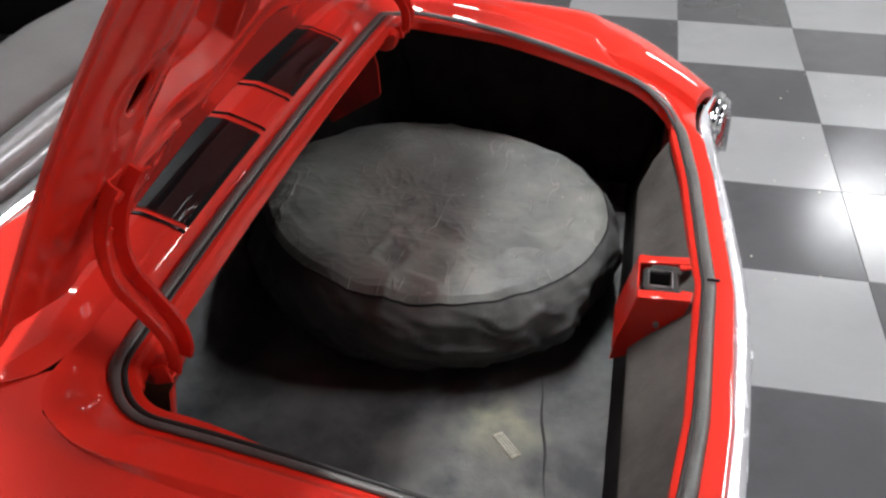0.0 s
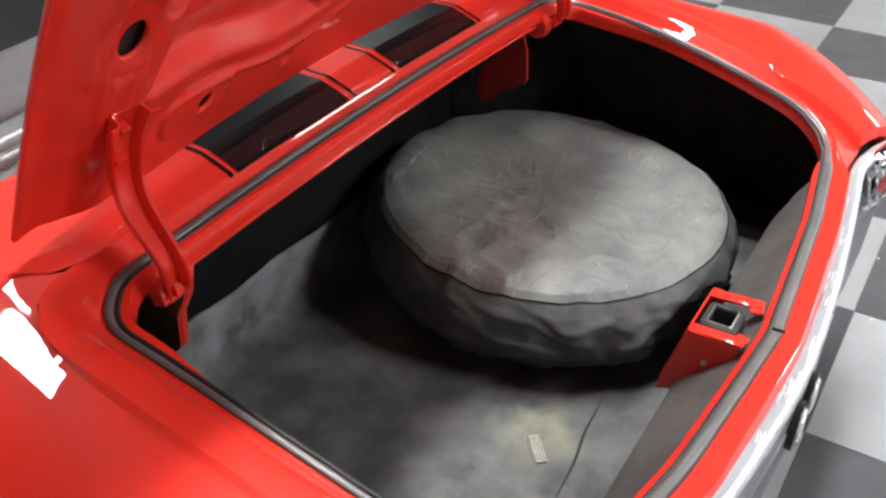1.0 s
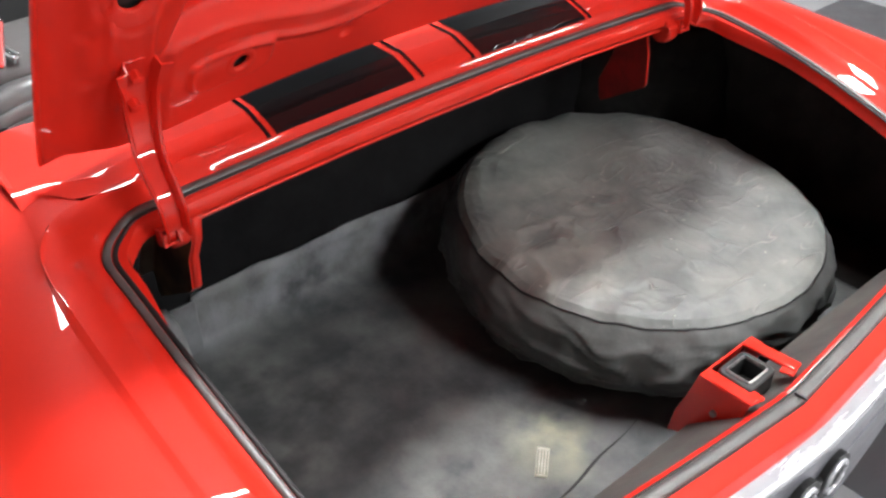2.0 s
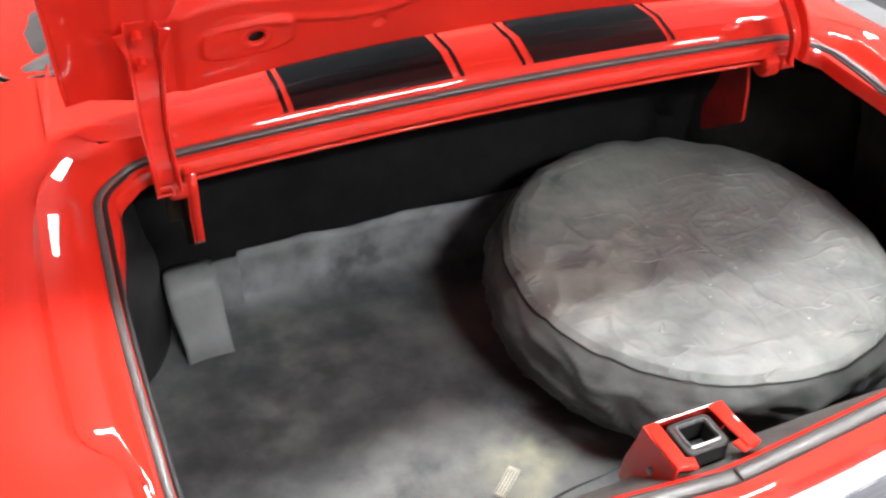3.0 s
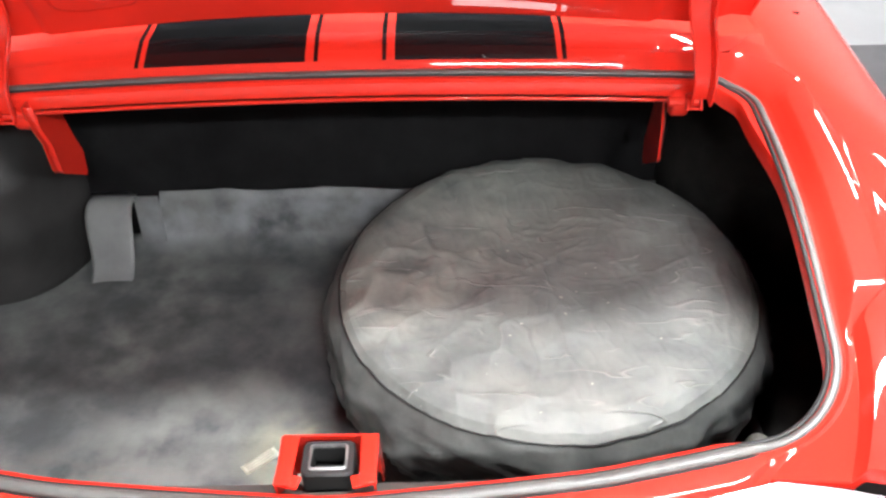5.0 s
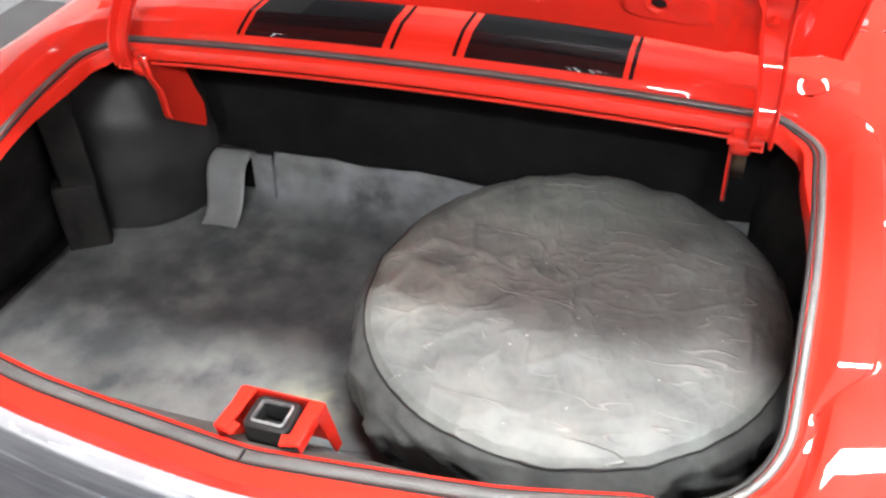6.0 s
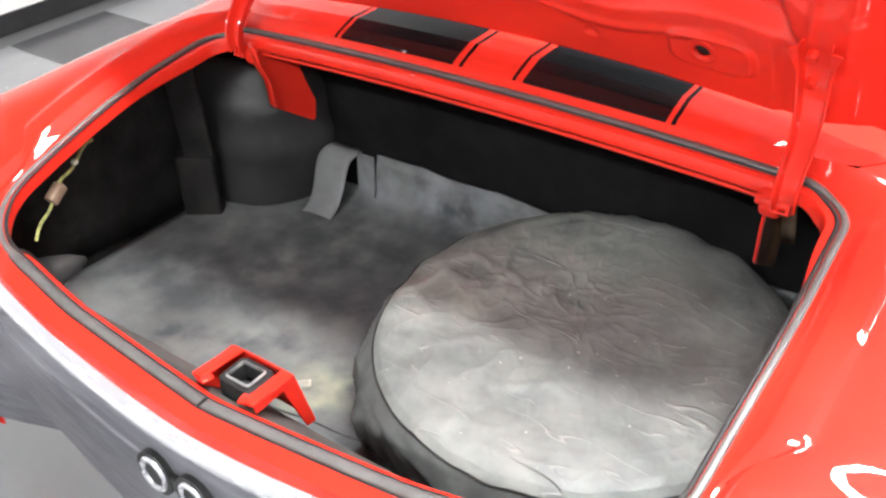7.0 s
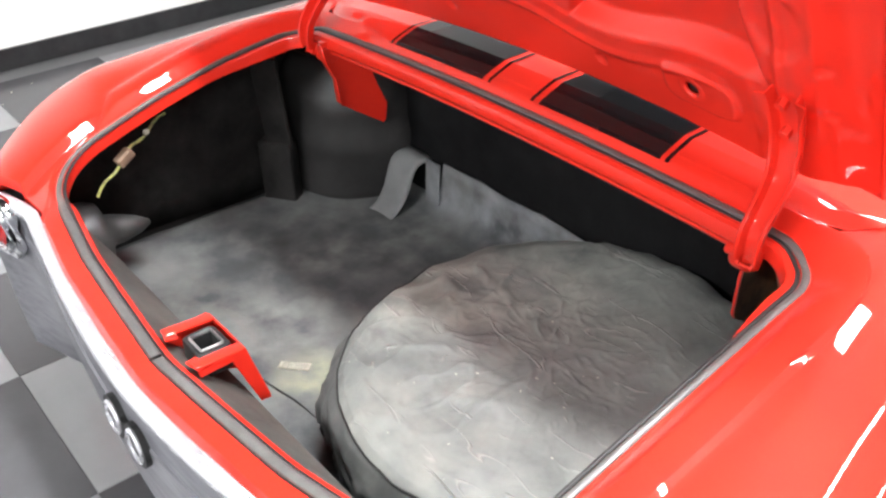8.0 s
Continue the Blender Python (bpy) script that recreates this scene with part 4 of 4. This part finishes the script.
# gooseneck hinge arms
def hinge_arm(s):
    key = [(0.616, 1.262), (0.632, 1.236), (0.646, 1.199), (0.650, 1.160), (0.640, 1.125), (0.616, 1.095), (0.596, 1.066), (0.592, 1.040), (0.596, 1.026)]
    xs_ = [0.545, 0.545, 0.545, 0.546, 0.549, 0.552, 0.552, 0.551, 0.550]
    wid = [0.0235, 0.023, 0.022, 0.0205, 0.019, 0.0175, 0.0165, 0.016, 0.0155]
    dep = [0.018, 0.018, 0.018, 0.018, 0.019, 0.019, 0.019, 0.018, 0.016]
    path = []
    for k in range(len(key) - 1):
        a, b = key[max(0, k - 1)], key[min(len(key) - 1, k + 2)]
        for q in range(5):
            t = q / 5
            h = [2 * t ** 3 - 3 * t ** 2 + 1, t ** 3 - 2 * t ** 2 + t, -2 * t ** 3 + 3 * t ** 2, t ** 3 - t ** 2]
            y, z = (h[0] * key[k][c] + h[1] * (key[k + 1][c] - a[c]) / 2 + h[2] * key[k + 1][c] + h[3] * (b[c] - key[k][c]) / 2 for c in (0, 1))
            mixv = [u[k] + (u[k + 1] - u[k]) * t for u in (xs_, wid, dep)]
            path.append((Vector((s * mixv[0] + 0.006, y, z)), mixv[1], mixv[2]))
    rows_ = []
    for i, (p, w, d) in enumerate(path):
        tang = (path[min(i + 1, len(path) - 1)][0] - path[max(i - 1, 0)][0]).normalized()
        nrm = Vector((1, 0, 0)).cross(tang).normalized()
        if nrm.y > 0:
            nrm = -nrm
        # open channel with its flanges towards the rear
        along = i / (len(path) - 1)
        ear = 0.011 * (1 - smooth01(0.0, 0.22, along))
        lip, mid = 0.0, -d
        sec = [(-w - ear - 0.002, lip), (-w, lip + (mid - lip) * 0.1), (-w + 0.001, lip + (mid - lip) * 0.75), (-w + 0.004, mid), (w - 0.004, mid), (w - 0.001, lip + (mid - lip) * 0.75), (w, lip + (mid - lip) * 0.1), (w + ear + 0.002, lip)]
        rows_.append([p + Vector((a, 0, 0)) + nrm * (c + 0.019) for a, c in sec])
    arm = solid("hinge_arm", *sheet(rows_), RED, lid, "red painted gooseneck hinge arm", thick=0.003, fold=0.6)
    for b, c in ((0.185, 0.040), (0.135, 0.042)):
        p = lid_point(s * 0.545, b, 0)
        at = p + LID_IN * c
        part("hinge_bolt", disc_bm(0.008, 0.014, at, (math.degrees(math.acos(LID_IN.z)), 0, 0), 6, 0.0015), RED, arm)
    for dx, dz, w, h in ((-0.011, 0, 0.004, 0.026), (0.011, 0, 0.004, 0.026), (0, 0.012, 0.022, 0.004), (0, -0.012, 0.022, 0.004)):
        part("arm_end", rounded_box((w, 0.022, h), (s * 0.550 + dx, 0.600, 1.017 + dz), 0.001, (-20, 0, 0)), RED, arm)


hinge_arm(-1)
hinge_arm(1)

# wiring to the tail lamp inside the near corner of the opening
harness = obj("wiring", *tube([Vector((-0.615 - 0.05 * math.sin(k / 14 * 2.0), 0.10 + 0.19 * k / 14, 0.81 + 0.11 * k / 14 + 0.006 * math.sin(k * 1.1))) for k in range(15)], 0.0032, 8), WIRE, car, "yellow-green wire pair with a brown plug")
part("plug", rounded_box((0.022, 0.040, 0.022), (-0.652, 0.183, 0.858), 0.004, (30, 0, 10)), PRIMER, harness, "brown plug")
part("white_clip", rounded_box((0.010, 0.012, 0.010), (-0.663, 0.243, 0.893), 0.003), PAPER, harness)
for s in (-1,):
    rows_ = [[Vector((s * 0.700 + r * math.cos(q) + 0.25 * y, y + 0.06, 0.690 + r * math.sin(q))) for q in [2 * math.pi * k / 24 for k in range(24)]] for r, y in ((0.075, 0.0), (0.073, 0.035), (0.066, 0.052), (0.036, 0.062), (0.033, 0.085), (0.020, 0.125), (0.006, 0.148), (0.001, 0.150))]
    obj("lamp_bucket", *sheet(rows_, closed=True), GALVAN, car, "grey metal taillight bucket seen inside the trunk")

part("lamp_socket", disc_bm(0.020, 0.05, (0.63, 0.235, 0.605), (60, 0, -20), 20, 0.008), GALVAN_LIGHT, car, "pale bulb socket at the trunk side")

# ---- mat ----
bm_rows = []
ys = [0.076, 0.080] + list(np.linspace(0.090, 0.80, 34)) + [0.822, 0.836, 0.843, 0.846, 0.848, 0.850]
for y in ys:
    row = []
    for x in np.linspace(-0.80, 0.66, 72):
        lift = smooth01(0.80, 0.846, y) * 0.02 + (max(0, y - 0.8425) / 0.0075) * 0.105 * smooth01(-0.45, -0.43, x) * (1 + 0.12 * noise.noise(Vector((x * 4, 0, 7))))
        bump = 0.004 * noise.noise(Vector((x * 5, y * 5, 0.3))) + 0.0025 * noise.noise(Vector((x * 16, y * 16, 2)))
        rib = 0.004 * (1 - smooth01(0.01, 0.03, abs(x + 0.10))) + 0.003 * (1 - smooth01(0.01, 0.03, abs(x + 0.30)))
        row.append(Vector((x, min(y, 0.848), FLOOR_Z + 0.008 + lift + bump + rib * smooth01(0.3, 0.4, y))))
    bm_rows.append(row)
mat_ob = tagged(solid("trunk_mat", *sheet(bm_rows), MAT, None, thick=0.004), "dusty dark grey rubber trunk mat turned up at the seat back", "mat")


# pressed step over the frame rail, at the front corner of the floor
def ramp(name, xa, xb, mat, label, parent):
    prof = [(0.700, 0.002), (0.718, 0.008), (0.738, 0.018), (0.752, 0.032), (0.766, 0.052), (0.777, 0.075), (0.787, 0.100), (0.796, 0.117), (0.808, 0.128), (0.824, 0.132), (0.852, 0.132)]
    rows_ = []
    for y, h in prof:
        up = smooth01(0.01, 0.1, h)
        rows_.append([Vector((xa + (xb - xa) * u - 0.010 * up * (1 - u), y, FLOOR_Z + h - 0.006 * max(0, abs(2 * u - 1) - 0.75) / 0.25 * up)) for u in np.linspace(0, 1, 13)])
    return solid(name, *sheet(rows_), mat, parent, label, thick=0.004)


ramp("floor_step", -0.562, -0.478, STEP, "raised grey floor step beside the wheel arch", car)
part("strap", rounded_box((0.050, 0.006, 0.13), (-0.456, 0.834, FLOOR_Z + 0.066), 0.002, (-3, 0, 0)), MAT, car, "narrow grey upright beside the step")

def mat_z(x, y):
    return FLOOR_Z + 0.008 + 0.004 * noise.noise(Vector((x * 5, y * 5, 0.3))) + 0.0025 * noise.noise(Vector((x * 16, y * 16, 2)))


# worn paper label on the mat
label_ob = thing("paper_label", (-0.145, 0.25, mat_z(-0.153, 0.252)), "worn yellowed paper label lying on the rubber mat", "label")


def on_mat(long_from, long_to, wide_from, wide_to, lift):
    """A strip that lies on the mat along the label's own axes."""
    c, d = math.cos(radians(40)), math.sin(radians(40))
    rows_ = []
    for q in np.linspace(wide_from, wide_to, 5):
        row_ = []
        for p in np.linspace(long_from, long_to, 11):
            x, y = -0.153 + p * c - q * d, 0.252 + p * d + q * c
            row_.append(Vector((x, y, mat_z(x, y) + lift)))
        rows_.append(row_)
    return sheet(rows_)


solid("sheet", *on_mat(-0.031, 0.031, -0.0105, 0.0105, 0.0030), PAPER, label_ob, thick=0.0008)
for k in range(4):
    d = -0.0072 + 0.0048 * k
    solid("print_bar", *on_mat(-0.025, 0.025, d - 0.0009, d + 0.0009, 0.0034), INK, label_ob, thick=0.0003)
# crease in the mat in front of the rear ledge: a bead with its shade painted in
crease_path = [(-0.26 + 0.0107 * k, 0.174 + 0.00146 * k + 0.002 * math.sin(k * 0.45)) for k in range(29)]
obj("crease", *tube([Vector((x, y, mat_z(x, y) + 0.0008)) for x, y in crease_path], lambda t: 0.0004 + 0.0022 * math.sin(math.pi * min(0.94, max(0.06, t))) , 6, squash=0.5), SEAM, mat_ob, "dark crease in the mat")

# ---- covered spare wheel ----
CX, CY = 0.314, 0.468
spare = thing("spare_wheel", (CX, CY, FLOOR_Z + 0.01), "spare wheel in dusty grey wrinkled vinyl cover on trunk mat", "spare wheel")


def crinkle(x, y, scale, seed):
    """Sharp-crested wrinkles."""
    n = noise.noise(Vector((x * scale + 0.6 * noise.noise(Vector((x * 6, y * 6, seed))), y * scale * 1.7, seed)))
    return max(0.0, 1 - abs(n) * 5.5)


def cover_point(q, r, z, side):
    c, s = math.cos(q), math.sin(q)
    skirt = side * (0.013 * noise.noise(Vector((c * 3.6, s * 3.6, z * 4))) + 0.010 * noise.noise(Vector((c * 8 + z * 12, s * 8, z * 6))) + 0.009 * crinkle(q * 0.9 + z * 2.2, z * 2.5, 5.0, 3.0))
    x, y = c * r, s * r
    flat = 1 - side
    puff = 0.004 * noise.noise(Vector((x * 7, y * 7, 4.0))) + 0.0018 * noise.noise(Vector((x * 20, y * 20, 1.0)))
    cell = noise.voronoi(Vector((x * 12 + 0.5 * noise.noise(Vector((x * 9, y * 9, 3))), y * 12, 0.7)))[0]
    crumple = 0.0026 * (1 - smooth01(0.0, 0.32, cell[1] - cell[0])) * smooth01(-0.12, 0.25, noise.noise(Vector((x * 3.5, y * 3.5, 2))) - 1.3 * x)
    folds = crumple + 0.0018 * crinkle(y, x, 13.0, 1.5) * smooth01(-0.1, 0.25, noise.noise(Vector((x * 4, y * 4, 9)))) + 0.0007 * crinkle(y + 0.3 * x, x, 27.0, 6.2)
    edge = 0.006 * noise.noise(Vector((c * 6, s * 6, 2.0))) * smooth01(0.27, 0.33, r)
    return Vector((CX + c * (r + skirt), CY + s * (r + skirt), FLOOR_Z + 0.012 + z + flat * (puff + folds) + edge + 0.03 * (z / 0.2) * max(-0.2, s * r / 0.36)))


def dense(profile, n):
    return [tuple(a[c] + (b[c] - a[c]) * k / n for c in range(3)) for a, b in zip(profile, profile[1:]) for k in range(n)] + [profile[-1]]


PROFILE = [(0.295, 0.022, 0.3), (0.312, 0.018, 0.5), (0.328, 0.021, 0.8), (0.344, 0.034, 1), (0.358, 0.058, 1), (0.368, 0.082, 1), (0.369, 0.105, 1), (0.367, 0.130, 0.75), (0.360, 0.152, 0.45), (0.349, 0.168, 0.22), (0.343, 0.175, 0.12)]
TOPP = [(0.341, 0.177, 0.12), (0.330, 0.187, 0.08), (0.316, 0.193, 0.05), (0.300, 0.197, 0), (0.275, 0.200, 0), (0.24, 0.201, 0), (0.20, 0.199, 0), (0.16, 0.197, 0), (0.12, 0.195, 0), (0.08, 0.194, 0), (0.04, 0.194, 0), (0.0004, 0.194, 0)]
M = 260
obj("cover_skirt", *sheet([[cover_point(2 * math.pi * k / M, r, z, w) for k in range(M)] for r, z, w in dense(PROFILE, 4)], closed=True), COVER_SHADED, spare, "wrinkled dark vinyl skirt of the cover")
top_rows = [[cover_point(2 * math.pi * k / (2 * M), r, z, w) for k in range(2 * M)] for r, z, w in dense(TOPP, 10)]
# short sharp wrinkles, thickest where the vinyl sags over the wheel's hub
grid = np.array([[tuple(p) for p in row] for row in top_rows])
rng = random.Random(7)
for k in range(120):
    wx, wy = rng.gauss(CX - 0.01, 0.095), rng.gauss(CY + 0.04, 0.075)
    lean, reach, tall, bend = rng.gauss(0.0, 0.42), rng.uniform(0.012, 0.045), rng.uniform(0.0005, 0.0016), rng.gauss(0, 5.0)
    if math.hypot(wx - CX, wy - CY) > 0.27:
        continue
    du, dv = grid[..., 0] - wx, grid[..., 1] - wy
    along, across = du * math.cos(lean) + dv * math.sin(lean), dv * math.cos(lean) - du * math.sin(lean)
    across = across - bend * along ** 2
    grid[..., 2] += tall * np.exp(-(across / 0.0034) ** 2) * np.clip(1 - (along / reach) ** 2, 0, 1)
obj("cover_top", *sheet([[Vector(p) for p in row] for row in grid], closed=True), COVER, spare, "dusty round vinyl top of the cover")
obj("seam", *tube([cover_point(2 * math.pi * k / M, 0.3432, 0.176, 0.12) for k in range(M)], 0.0013, 6, closed=True), SEAM, spare, "dark sewn seam")

tyre_prof = [(0.20, 0.0), (0.26, -0.0006), (0.288, 0.003), (0.304, 0.014), (0.310, 0.03), (0.310, 0.10)]
obj("tyre", *sheet([[Vector((CX + r * math.cos(2 * math.pi * k / 72), CY + r * math.sin(2 * math.pi * k / 72), FLOOR_Z + 0.010 + z)) for k in range(72)] for r, z in tyre_prof], closed=True), TYRE, spare, "black tyre below the cover's hem")

# ---- floor tiles ----
TILE = 0.516
GX, GY = 0.544, -0.608


def tile_mesh(mat, name):
    bm = rounded_box((TILE - 0.002, TILE - 0.002, 0.006), (0, 0, -0.003), 0.0008, segments=1)
    me = bpy.data.meshes.new(name)
    bm.to_mesh(me)
    bm.free()
    me.materials.append(mat)
    return me


tiles = (tile_mesh(TILE_LIGHT, "tile_light"), tile_mesh(TILE_DARK, "tile_dark"))
far_tiles = ([], [])
for i in range(-8, 18):
    for j in range(-13, 14):
        cx, cy = GX + TILE * (i + 0.5), GY + TILE * (j + 0.5)
        if cx - TILE / 2 < x0 or cx + TILE / 2 > x1 or cy - TILE / 2 < y0 or cy + TILE / 2 > y1:
            continue
        if not (-3.4 < cy < 2.9):
            far_tiles[(i + j) % 2].append((cx, cy))
            continue
        ob = new("tile", tiles[(i + j) % 2])
        ob.parent = floor
        ob.location = (cx, cy, GROUND)
for k, mat in ((0, TILE_LIGHT), (1, TILE_DARK)):
    verts, faces = [], []
    h = TILE / 2 - 0.001
    for cx, cy in far_tiles[k]:
        n = len(verts)
        verts += [(cx + sx * h, cy + sy * h, z) for z in (GROUND - 0.006, GROUND) for sx, sy in ((-1, -1), (1, -1), (1, 1), (-1, 1))]
        faces += [[n + 4, n + 5, n + 6, n + 7]] + [[n + q, n + (q + 1) % 4, n + 4 + (q + 1) % 4, n + 4 + q] for q in range(4)]
    tagged(obj("far_tiles", verts, faces, mat, floor, smooth=False), "grey floor tiles in the far parts of the room", kind="stuff")

# pale chips and dust flecks lying about on the tiles
rng = random.Random(21)
verts, faces = [], []
for k in range(150):
    cx, cy = (rng.uniform(-3.0, -0.95), rng.uniform(-1.2, 1.6)) if k < 110 else (rng.uniform(1.0, 2.6), rng.uniform(-1.2, 0.2))
    r, turn = rng.uniform(0.002, 0.006), rng.uniform(0, 6.3)
    n = len(verts)
    ring = [(cx + r * rng.uniform(0.6, 1.3) * math.cos(turn + 1.257 * q), cy + 0.7 * r * math.sin(turn + 1.257 * q)) for q in range(5)]
    verts += [(x, y, GROUND + 0.0004) for x, y in ring] + [(x, y, GROUND + 0.0018) for x, y in ring]
    faces += [[n + 5 + q for q in range(5)]] + [[n + q, n + (q + 1) % 5, n + 5 + (q + 1) % 5, n + 5 + q] for q in range(5)]
tagged(obj("floor_litter", verts, faces, PAPER, None, smooth=False), "small pale chips and dust flecks on the tile floor", "litter", kind="stuff")
